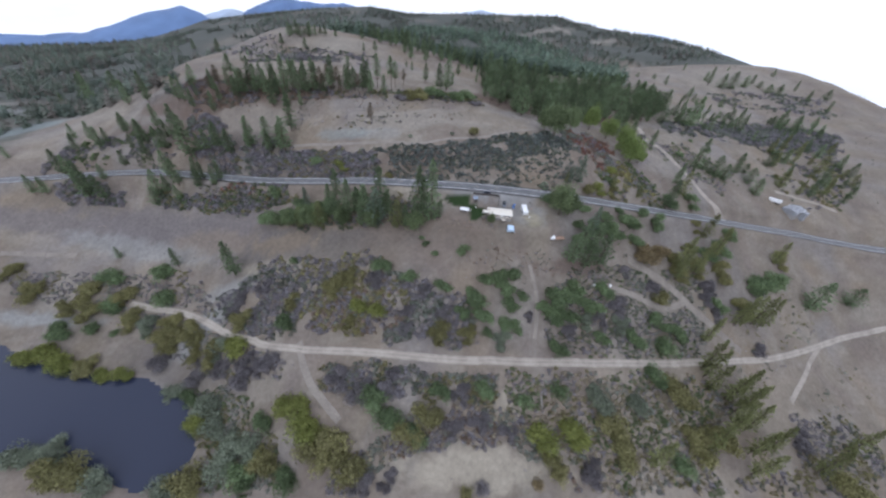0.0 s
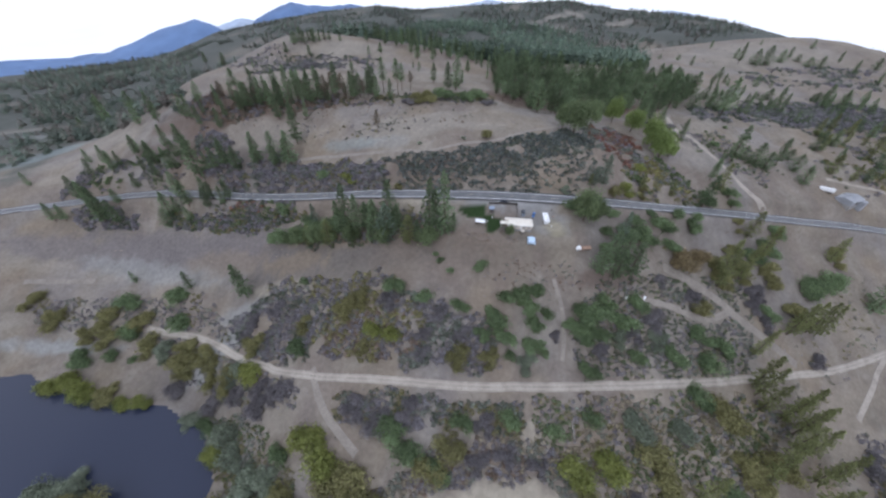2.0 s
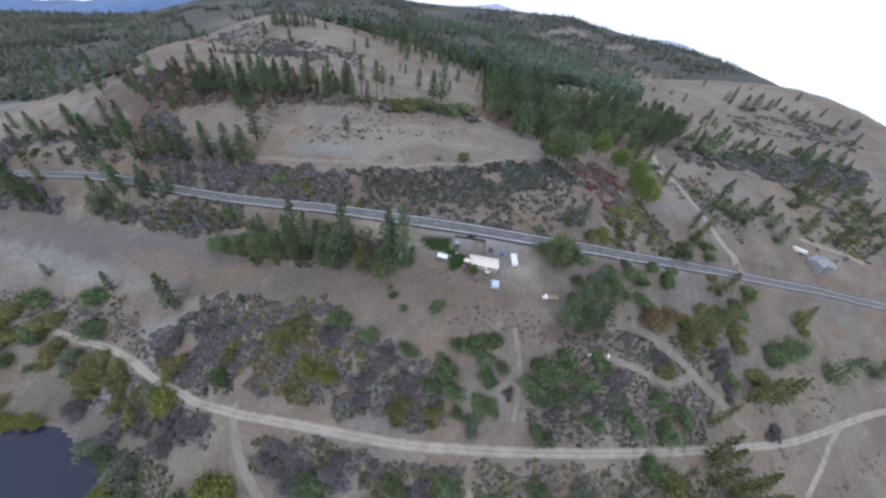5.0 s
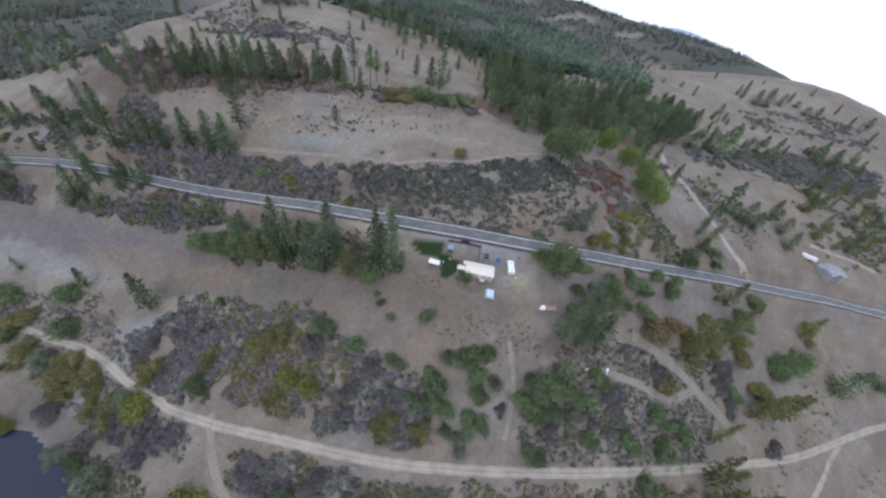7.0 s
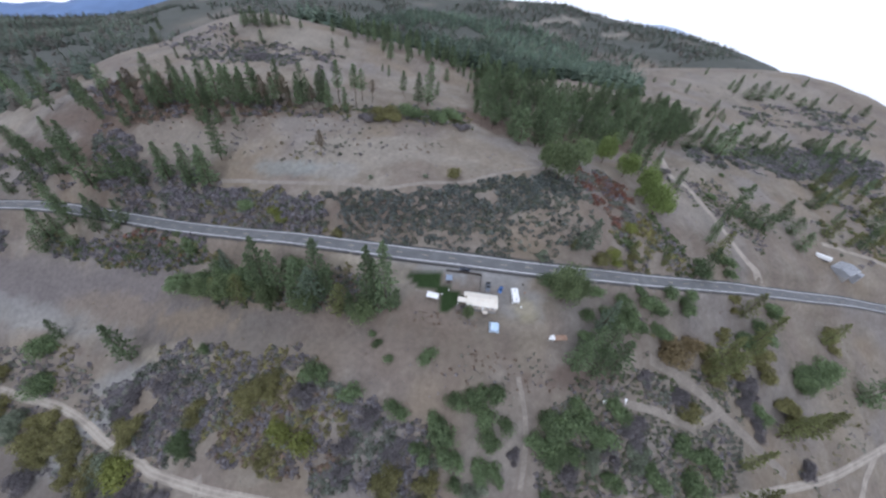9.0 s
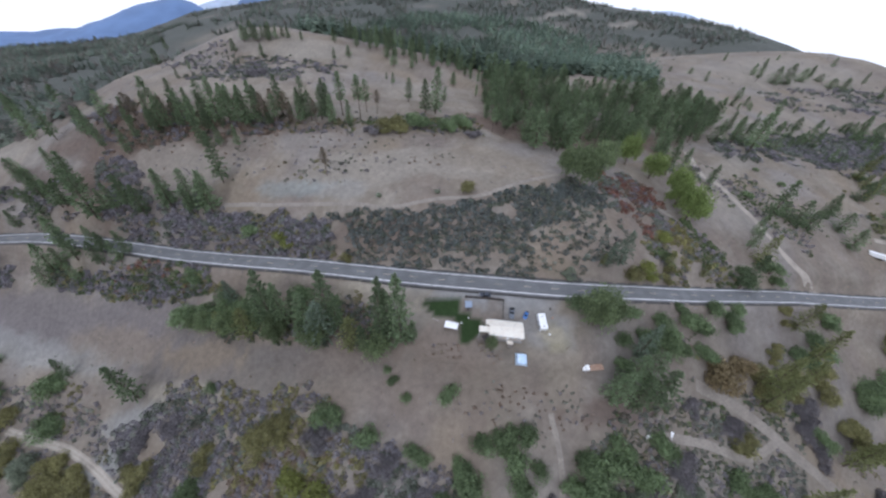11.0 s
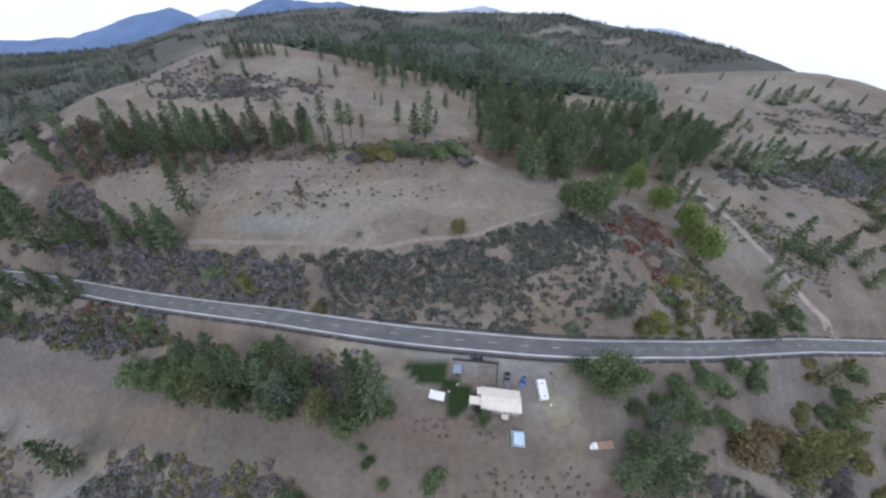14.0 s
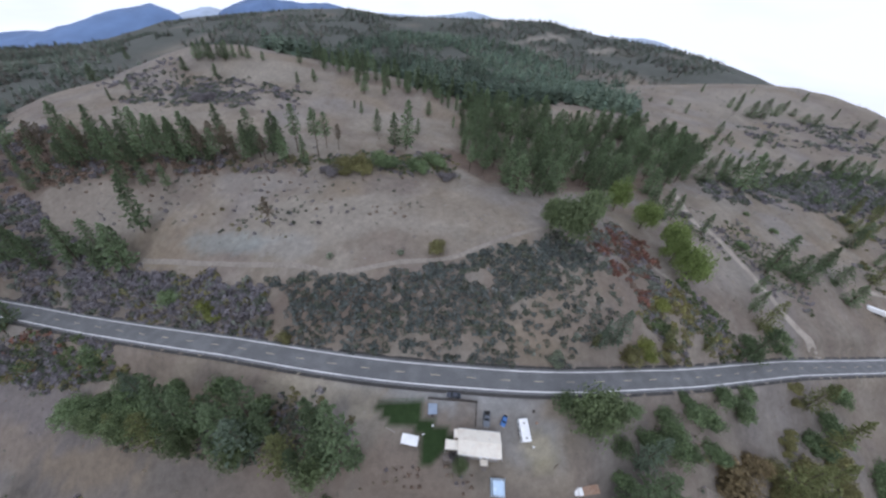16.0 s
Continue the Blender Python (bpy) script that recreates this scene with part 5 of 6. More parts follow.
    ("driveway_brush", "sparse brush beside the hill driveway", 3.6, 0.8, 1.6, (PURPLE, GREYGREEN, GREEN), [(178, 282), (190, 270), (210, 246), (242, 234), (276, 268), (243, 278), (240, 308)]),
    ("yard_weeds", "low dry brown weeds below the house", 2.6, 0.4, 0.8, (BROWN, PURPLE, BROWN, STRAW), [(8, 156), (17, 158), (32, 156), (44, 156), (44, 150), (7, 151)]),
    ("bank_weeds", "dry brown weeds on the bank below the yard", 3.2, 0.5, 0.9, (BROWN, PURPLE, GREYGREEN), [(33, 144), (66, 147), (80, 137), (59, 129), (24, 136)]),
]
for k, (name, label, spacing, low, high, colors, polygon) in enumerate(BRUSH):
    bx, by, br = scatter(polygon, spacing * 0.78, 50 + k, 0.9, 4.5 if np.mean([q[1] for q in polygon]) < 235 else 11.0)
    strips = name in ("barnside_brush", "east_brush", "hillside_brush", "crest_brush", "pasture_brush", "pasture_bushes")
    lump = rolls(bx * (0.5 if strips else 1), by, 11, 40 + k) + 0.6 * rolls(bx, by, 4.5, 60 + k) > (-0.25 if name == "crest_brush" else 0.1 if strips else -0.9 if name == "sagebrush" or np.mean([q[1] for q in polygon]) < 165 else -0.55)
    bx, by = bx[lump], by[lump]
    ok = clear_of_roads(bx, by)
    bx, by = bx[ok], by[ok]
    brush(name, label, bx, by, br.uniform(low, high, len(bx)) * 1.06, np.array(colors), br)

# small tufts over the open ground
for name, label, area, spacing, colors, seed in (
    ("dry_tufts", "sparse dark tufts on the dry slopes", [(-260, 40), (300, 40), (330, 420), (-260, 420)], 5.0, (PURPLE, BROWN, GREYGREEN, DARK, STRAW), 91),
    ("far_tufts", "scattered dark bushes on the far hillside", [(150, 260), (700, 300), (800, 800), (250, 800)], 13.0, (PURPLE, DARK, GREYGREEN), 92),
    ("slope_tufts", "scattered dark brush on the slope beside the yard", [(75, 60), (320, 60), (320, 185), (95, 172)], 4.5, (GREEN, PURPLE, GREYGREEN, DARK, OLIVE), 94),
):
    bx, by, br = scatter(area, spacing, seed, 0.7)
    ok = clear_of_roads(bx, by) & (rolls(bx, by, 30, 93) > -0.25) & (np.hypot((bx - 40) * 0.7, (by - 163) * 1.3) > 26) & ~inside(bx, by, POND)
    bx, by = bx[ok], by[ok]
    brush(name, label, bx, by, br.uniform(0.25, 0.9, len(bx)) * {91: 1.0, 92: 2.2, 94: 2.5}[seed], np.array(colors), br, 10)


def far_woods(name, label, x, y, r, low, high, tones):
    """Distant trees, each a few whorls of sprays on a stem, in one mass."""
    base_v, base_f = far_crown(np.random.default_rng(5), 6, 6, 0.33, 0.4)
    n, m = len(x), len(base_v)
    h = r.uniform(low, high, n)
    a = r.uniform(0, 6.3, n)
    ca, sa = np.cos(a)[:, None], np.sin(a)[:, None]
    vx = 1.6 * (base_v[None, :, 0] * ca - base_v[None, :, 1] * sa)
    vy = 1.6 * (base_v[None, :, 0] * sa + base_v[None, :, 1] * ca)
    v = np.stack([x[:, None] + vx * h[:, None], y[:, None] + vy * h[:, None], ground(x, y)[:, None] + base_v[None, :, 2] * h[:, None]], 2).reshape(-1, 3)
    f = (base_f[None] + (np.arange(n) * m)[:, None, None]).reshape(-1, 4)
    tone = np.repeat(np.array(tones)[r.integers(len(tones), size=n)] * r.uniform(0.7, 1.3, (n, 1)), m, 0)
    stands = 1 + 0.32 * rolls(x, y, 140, 151) + 0.25 * rolls(x, y, 45, 152)
    tone = tone * np.repeat(stands, m)[:, None]
    tagged(mesh_object(name, v, f, M_BRUSH, None, tone), label, "woods", kind="stuff")


# The first set is lightened and cooled to bake in a little distance haze.
HAZED_PINES = ((0.135, 0.163, 0.128), (0.146, 0.165, 0.132), (0.160, 0.146, 0.128), (0.122, 0.152, 0.124))
GREEN_PINES = ((0.132, 0.180, 0.134), (0.146, 0.186, 0.138), (0.122, 0.166, 0.130))
FAR_WOODS = [
    ("shoulder_woods", "pine woods over the shoulder of the hill", 8.5, 13, 21, [(-118, 452), (-66, 453), (0, 448), (58, 425), (90, 458), (150, 504), (250, 570), (330, 640), (380, 760), (260, 760), (100, 680), (-60, 600), (-170, 540)]),
    ("saddle_woods", "dark green pines on the saddle behind the forest", 8.0, 12, 20, [(200, 520), (262, 495), (290, 545), (300, 600), (290, 680), (330, 760), (300, 860), (230, 760), (190, 640)]),
    ("hollow_woods", "dense green pine forest in the hollow behind the hill", 11.0, 10, 17, [(-20, 640), (180, 660), (240, 780), (380, 960), (300, 1120), (180, 1240), (-60, 1260), (-180, 1000), (-140, 760)]),
    ("west_woods", "dark scrubby woodland on the far flank of the hill", 10.5, 6, 14, [(-507, 390), (-516, 437), (-540, 538), (-604, 747), (-578, 869), (-868, 1219), (-1197, 1019)]),
    ("flank_woods", "dark scrubby trees along the low flank of the hill", 8.0, 7, 15, [(-235, 305), (-262, 345), (-330, 410), (-440, 420), (-470, 400), (-430, 360), (-380, 345), (-330, 335), (-275, 318)]),
    ("left_woods", "dark wooded valley beyond the hill", 13.5, 7, 13, [(-313, 414), (-270, 560), (-420, 900), (-900, 1300), (-1300, 1150), (-900, 560), (-561, 330), (-420, 300)]),
    ("basin_woods", "dark pine forest across the far basin", 13.5, 6, 12, [(-260, 560), (-120, 520), (60, 520), (200, 620), (360, 830), (640, 960), (1050, 1230), (1000, 1420), (500, 1560), (0, 1600), (-500, 1480), (-820, 1330), (-420, 900)]),
]
for k, (name, label, spacing, low, high, polygon) in enumerate(FAR_WOODS):
    bx, by, br = scatter(polygon, spacing, 130 + k, 0.85, 16.0)
    ok = (rolls(bx, by, 95, 135 + k) + 0.5 * rolls(bx, by, 40, 145 + k) > (-2.0 if name == "saddle_woods" else -0.6 if name == "hollow_woods" else -0.35)) & ~in_clearing(bx, by)
    far_woods(name, label, bx[ok], by[ok], br, low, high, GREEN_PINES if name in ("saddle_woods", "hollow_woods", "shoulder_woods") else HAZED_PINES)

# ---- the homestead yard ----
M_CREAM = material("cream_painted_metal_roof", (0.72, 0.68, 0.60), 0.55, 0.06, 1.5, 0.1, stain=(0.66, 0.60, 0.52), stain_scale=0.5)
M_SIDING = material("pale_tan_siding", (0.50, 0.44, 0.37), 0.8, 0.1, 2.0, 0.15, stain=(0.42, 0.36, 0.30), stain_scale=0.6)
M_WHITE = material("white_painted_metal", (0.80, 0.81, 0.82), 0.45, 0.05, 1.5, 0.05, stain=(0.72, 0.73, 0.74), stain_scale=0.7)
M_BLUEGREY = material("blue_grey_painted_roof", (0.27, 0.33, 0.42), 0.6, 0.1, 2.0, 0.1, stain=(0.22, 0.27, 0.35), stain_scale=0.6)
M_TARP = material("pale_blue_tarpaulin", (0.42, 0.56, 0.72), 0.5, 0.12, 2.0, 0.4, stain=(0.55, 0.66, 0.78), stain_scale=0.9)
M_WOOD = material("weathered_wood", (0.15, 0.135, 0.125), 0.9, 0.25, 4.0, 0.3, stain=(0.15, 0.12, 0.10), stain_scale=0.8)
M_DARKWOOD = material("dark_stained_wood", (0.055, 0.045, 0.04), 0.9, 0.25, 4.0, 0.3)
M_RUST = material("rusty_orange_steel", (0.31, 0.215, 0.16), 0.85, 0.2, 2.5, 0.3, stain=(0.27, 0.16, 0.11), stain_scale=0.9)
M_CONCRETE = material("grey_concrete", (0.30, 0.29, 0.28), 0.9, 0.15, 2.0, 0.2)
M_NAVY = material("dark_navy_car_paint", (0.035, 0.042, 0.06), 0.25, 0.05, 2.0, 0.0)
M_SLATE = material("slate_grey_car_paint", (0.10, 0.115, 0.14), 0.3, 0.05, 2.0, 0.0)
M_BLUE = material("bright_blue_car_paint", (0.035, 0.13, 0.36), 0.3, 0.05, 2.0, 0.0)
M_TYRE = material("black_tyre_rubber", (0.02, 0.02, 0.02), 0.9, 0.1, 5.0, 0.1)
M_STEEL = material("dull_steel", (0.45, 0.45, 0.46), 0.4, 0.1, 4.0, 0.05, metal=0.9)
M_GLASS = material("dark_window_glass", (0.02, 0.025, 0.03), 0.08, 0.05, 1.0, 0.0)
M_LAMP = material("clear_lamp_lens", (0.6, 0.6, 0.58), 0.2, 0.05, 2.0, 0.0)
M_RED = material("red_lamp_lens", (0.35, 0.03, 0.03), 0.25, 0.05, 2.0, 0.0)
M_ROOFGREY = material("grey_sheet_roof", (0.30, 0.31, 0.33), 0.6, 0.1, 1.0, 0.1, stain=(0.25, 0.26, 0.28), stain_scale=0.3)
SLOPE = math.degrees(math.atan(0.3))


def on_slope(name, x, y, turn, label, category, lift=0.0, group=""):
    """A thing that stands on the sloping yard, tilted with it."""
    ob = new(name)
    ob.matrix_world = pose(x, y, ground(x, y) + lift, SLOPE, 0, 0) @ pose(0, 0, 0, 0, 0, turn)
    return tagged(ob, label, category, group)


def ribbed_roof(length, run, rise, thick, rib, mat, parent, name="roof_panel", flip=1):
    """One slope of a metal roof with standing ribs. Runs from the ridge at y = 0 down to y = flip * run."""
    bm = bmesh.new()
    n = max(2, int(length / rib))
    tilt = Matrix.Rotation(-flip * math.atan2(rise, run), 4, "X")
    span = math.hypot(run, rise)
    box(bm, -length / 2, length / 2, min(0, flip * span), max(0, flip * span), -thick, 0)
    bm.transform(tilt)
    sheet = part(name, bm, mat, parent)
    for i in range(n + 1):
        x = -length / 2 + 0.03 + (length - 0.06) * i / n
        bm = boxed(x - 0.025, x + 0.025, min(0, flip * span), max(0, flip * span), 0, 0.045)
        bm.transform(tilt)
        part("rib", bm, mat, sheet)
    return sheet


def window(parent, x, y, z, w, h, facing):
    """A framed window in a wall; facing: the angle of the wall's outside in degrees."""
    m = pose(x, y, z, 0, 0, facing)
    bm = bmesh.new()
    for x0, x1, z0, z1 in ((-w / 2, -w / 2 + 0.07, -h / 2, h / 2), (w / 2 - 0.07, w / 2, -h / 2, h / 2), (-w / 2 + 0.07, w / 2 - 0.07, h / 2 - 0.07, h / 2), (-w / 2 + 0.07, w / 2 - 0.07, -h / 2, -h / 2 + 0.07), (-0.025, 0.025, -h / 2 + 0.07, h / 2 - 0.07)):
        box(bm, x0, x1, -0.06, 0.02, z0, z1)
    bm.transform(m)
    win = part("window", bm, M_WHITE, parent, "white-framed window")
    bm = boxed(-w / 2 + 0.05, w / 2 - 0.05, -0.025, 0.0, -h / 2 + 0.05, h / 2 - 0.05)
    bm.transform(m)
    part("pane", bm, M_GLASS, win)
    bm = boxed(-w / 2 - 0.05, w / 2 + 0.05, -0.12, 0.0, -h / 2 - 0.06, -h / 2)
    bm.transform(m)
    part("sill", bm, M_WHITE, win)
    return win


def gable_house(x, y, z, turn, length, depth, eave, rise, wall_mat, roof_mat, label, category, name="house", down=2.4):
    home = thing(name, x, y, z, turn, label, category)
    t = 0.14
    part("wall", boxed(-length / 2, length / 2, -depth / 2, -depth / 2 + t, 0, eave), wall_mat, home)
    part("wall", boxed(-length / 2, length / 2, depth / 2 - t, depth / 2, 0, eave), wall_mat, home)
    for side in (-1, 1):
        bm = bmesh.new()
        xs = (side * length / 2, side * (length / 2 - t))
        ring = [(-depth / 2 + t, 0), (depth / 2 - t, 0), (depth / 2 - t, eave), (0, eave + rise - 0.06), (-depth / 2 + t, eave)]
        a = [bm.verts.new((xs[0], p, q)) for p, q in ring]
        b = [bm.verts.new((xs[1], p, q)) for p, q in ring]
        bm.faces.new(a)
        bm.faces.new(b[::-1])
        for i in range(5):
            bm.faces.new((a[i], b[i], b[(i + 1) % 5], a[(i + 1) % 5]))
        bmesh.ops.recalc_face_normals(bm, faces=bm.faces)
        part("wall", bm, wall_mat, home, "gable end wall")
    part("foundation", boxed(-length / 2 + 0.05, length / 2 - 0.05, -depth / 2 + 0.05, depth / 2 - 0.05, -down, -0.01), M_CONCRETE, home, "grey block foundation")
    for flip in (-1, 1):
        roof = ribbed_roof(length + 0.7, depth / 2 + 0.35, rise * (1 + 0.7 / depth), 0.1, 0.62, roof_mat, home, "roof", flip)
        roof.location = (0, 0, eave + rise + 0.12)
        eave_y = flip * (depth / 2 + 0.38)
        fz = eave + rise + 0.12 - rise * (1 + 0.7 / depth)
        part("gutter", boxed(-length / 2 - 0.3, length / 2 + 0.3, min(eave_y, eave_y + flip * 0.1), max(eave_y, eave_y + flip * 0.1), fz - 0.14, fz - 0.02), M_WHITE, home, "white rain gutter")
    part("ridge_cap", boxed(-length / 2 - 0.36, length / 2 + 0.36, -0.16, 0.16, eave + rise + 0.11, eave + rise + 0.2, bevel=0.03), roof_mat, home)
    return home


# the cream-roofed house
HX, HY = 42.0, 161.8
HZ = ground(HX, HY) + 0.6
house = gable_house(HX, HY, HZ, -5, 12.7, 6.7, 2.3, 0.85, M_SIDING, M_CREAM, "long cream metal-roofed single-storey house with tan siding", "house")
for wx in (-4.6, -2.2, 2.4, 4.8):
    window(house, wx, -3.35, 1.35, 1.3, 1.0, 0)
for wx in (-4.0, 0.5, 4.2):
    window(house, wx, 3.35, 1.4, 1.1, 0.9, 180)
window(house, 6.35, 0.4, 1.4, 1.4, 1.0, 90)
door = part("door", boxed(0.1, 1.0, -3.41, -3.33, 0.02, 2.05), M_WHITE, house, "white front door")
part("handle", boxed(0.86, 0.92, -3.47, -3.41, 1.0, 1.08), M_STEEL, door)
part("vent_pipe", boxed(2.9, 3.1, 0.9, 1.1, 2.6, 3.6), M_STEEL, house, "steel roof vent")
part("vent_pipe", boxed(-2.1, -1.95, -1.3, -1.15, 2.6, 3.5), M_STEEL, house, "steel roof vent")
annex = part("annex", boxed(-7.75, -6.37, 1.0, 3.2, -2.2, 2.25), M_SIDING, house, "small tan annex at the gable end")
bm = boxed(-8.0, -6.37, 0.8, 3.4, 2.26, 2.4)
part("annex_roof", bm, M_CREAM, annex)
porch = part("porch_roof", boxed(-10.6, -6.38, -2.6, 0.2, 2.0, 2.14), M_CREAM, house, "cream porch roof")
for px, py in ((-10.4, -2.45), (-6.7, -2.45), (-10.4, 0.05)):
    part("post", boxed(px - 0.06, px + 0.06, py - 0.06, py + 0.06, -2.4, 2.0), M_WHITE, porch)
deck = part("deck", boxed(-11.0, -3.2, -5.0, -3.42, -0.35, -0.2), M_WOOD, house, "weathered plank deck")
for i in range(26):
    part("board", boxed(-11.0 + i * 0.3, -10.72 + i * 0.3, -5.05, -3.43, -0.2, -0.165), M_WOOD, deck)
for i in range(6):
    part("post", boxed(-10.95 + i * 1.5, -10.83 + i * 1.5, -5.0, -4.88, -2.6, 0.75), M_WOOD, deck)
part("rail", boxed(-11.0, -3.2, -5.02, -4.9, 0.75, 0.83), M_WOOD, deck)
landing = part("landing", boxed(0.4, 2.8, -5.1, -3.42, -0.55, -0.35), M_CREAM, house, "pale wooden entrance landing")
for i in range(4):
    part("step", boxed(0.8, 2.3, -5.1 - 0.28 * (i + 1), -5.1 - 0.28 * i, -0.7 - 0.18 * i, -0.55 - 0.18 * i), M_WOOD, landing)
for px in (0.5, 2.7):
    part("post", boxed(px - 0.06, px + 0.06, -5.05, -4.93, -2.4, 0.5), M_WOOD, landing)

# white-roofed lean-to
shelter = thing("lean_to_shed", 20.4, 162.6, ground(20.4, 162.6), -11, "open lean-to shed with a white metal roof on the lawn", "shed")
roof = ribbed_roof(5.2, 2.9, 0.35, 0.06, 0.6, M_WHITE, shelter, "roof", -1)
roof.location = (0, 1.45, 2.6)
for px in (-2.4, 2.4):
    for py, top in ((1.3, 2.5), (-1.3, 2.2)):
        part("post", boxed(px - 0.07, px + 0.07, py - 0.07, py + 0.07, -0.6, top), M_WOOD, shelter)
part("back_wall", boxed(-2.3, 2.3, 1.25, 1.31, -0.2, 2.45), M_DARKWOOD, shelter, "dark plank back wall")
part("workbench", boxed(-2.0, 1.6, 0.5, 1.2, 0.3, 1.0), M_WOOD, shelter)

# small blue-grey roofed shed
hut = thing("tool_shed", 27.2, 170.6, ground(27.2, 170.6) + 0.05, -1, "narrow tool shed with a blue-grey roof beside the fence", "shed")
for x0, x1, y0, y1 in ((-1.25, 1.25, -1.75, -1.67), (-1.25, 1.25, 1.67, 1.75), (-1.25, -1.17, -1.67, 1.67), (1.17, 1.25, -1.67, 1.67)):
    part("wall", boxed(x0, x1, y0, y1, -0.8, 1.75), M_WOOD, hut)
roof = ribbed_roof(3.9, 2.8, 0.2, 0.07, 0.5, M_BLUEGREY, hut, "roof", 1)
roof.rotation_euler = (0, 0, radians(90))
roof.location = (1.4, 0, 1.95)
part("door", boxed(-0.45, 0.45, -1.81, -1.76, -0.1, 1.6), M_DARKWOOD, hut, "dark plank door")

# tarpaulin over a stack
stack = on_slope("covered_stack", 47.2, 152.0, -4, "pale blue tarpaulin over a stack beside the driveway", "tarpaulin")
stack.matrix_world = stack.matrix_world @ Matrix.Diagonal((1.3, 1.55, 1.15, 1))
part("stack", boxed(-1.5, 1.5, -1.25, 1.25, -0.1, 1.5), M_DARKWOOD, stack, "dark stacked timber")
bm = bmesh.new()
bmesh.ops.create_grid(bm, x_segments=18, y_segments=16, size=1.0)
for v in bm.verts:
    u, w = v.co.x, v.co.y
    edge = max(abs(u), abs(w))
    fall = max(0.0, edge - 0.82) / 0.18
    ruffle = 0.10 * noise.noise((u * 3, w * 3, 1.7))
    v.co = (u * 1.68 + 0.05 * ruffle, w * 1.45, 1.62 + 0.16 * (1 - abs(u)) + ruffle - fall * (1.05 + 0.25 * noise.noise((u * 4, w * 4, 5))))
bmesh.ops.solidify(bm, geom=bm.faces[:], thickness=0.02)
part("tarpaulin", bm, M_TARP, stack)
for px, py in ((-1.6, -1.4), (1.6, -1.4), (-1.6, 1.4), (1.6, 1.4)):
    part("weight", boxed(px - 0.18, px + 0.18, py - 0.14, py + 0.14, -0.1, 0.18, bevel=0.04), M_CONCRETE, stack)

# dark board fence round the parking corner
fence = thing("board_fence", 0, 0, 0, 0, "low dark board fence round the dirt enclosure", "fence")
runs = [((25.7, 173.1), (41.5, 172.2)), ((41.5, 172.2), (41.4, 167.2))]
for (ax, ay), (bx_, by_) in runs:
    length = math.hypot(bx_ - ax, by_ - ay)
    ang = math.degrees(math.atan2(by_ - ay, bx_ - ax))
    n = int(length / 0.32)
    for i in range(n + 1):
        s = i / n
        px, py = ax + (bx_ - ax) * s, ay + (by_ - ay) * s
        pz = ground(px, py)
        bm = boxed(-0.14, 0.14, -0.02, 0.02, -0.2, 1.15)
        bm.transform(pose(px, py, pz, 0, 0, ang))
        part("board", bm, M_DARKWOOD, fence)
        if i % 7 == 0:
            bm = boxed(-0.06, 0.06, 0.025, 0.145, -0.5, 1.25)
            bm.transform(pose(px, py, pz, 0, 0, ang))
            part("post", bm, M_DARKWOOD, fence)


# ---- vehicles ----
def loft(bm, stations, side=0.16):
    """A hull through cross sections: x, half width, bottom, top, with rounded shoulders."""
    rings = []
    for x, w, lo, hi in stations:
        r = min(side, (hi - lo) * 0.4)
        pts = [(-w, lo), (-w, hi - r), (-w + r * 0.35, hi - r * 0.25), (-w + r * 1.2, hi), (w - r * 1.2, hi), (w - r * 0.35, hi - r * 0.25), (w, hi - r), (w, lo)]
        rings.append([bm.verts.new((x, p, q)) for p, q in pts])
    for a, b in zip(rings, rings[1:]):
        for i in range(8):
            bm.faces.new((a[i], a[(i + 1) % 8], b[(i + 1) % 8], b[i]))
    bm.faces.new(rings[0][::-1])
    bm.faces.new(rings[-1])
    bmesh.ops.recalc_face_normals(bm, faces=bm.faces)
    return bm


def slab(corners, thick=0.02):
    """A thin pane through four corners."""
    bm = bmesh.new()
    f = bm.faces.new([bm.verts.new(c) for c in corners])
    bmesh.ops.solidify(bm, geom=[f], thickness=thick)
    bmesh.ops.recalc_face_normals(bm, faces=bm.faces)
    return bm


def wheel(parent, x, y, r=0.33, w=0.22):
    bm = bmesh.new()
    bmesh.ops.create_cone(bm, cap_ends=True, segments=20, radius1=r, radius2=r, depth=w, matrix=pose(x, y, r, 90, 0, 0))
    bmesh.ops.bevel(bm, geom=[e for e in bm.edges if e.calc_face_angle(0) > 1], offset=0.04, segments=2, affect="EDGES")
    wh = part("wheel", bm, M_TYRE, parent, "black rubber tyre")
    bm = bmesh.new()
    side = 1 if y > 0 else -1
    bmesh.ops.create_cone(bm, cap_ends=True, segments=16, radius1=r * 0.62, radius2=r * 0.55, depth=0.03, matrix=pose(x, y + side * (w / 2 + 0.005), r, -90 * side, 0, 0))
    part("rim", bm, M_STEEL, wh)


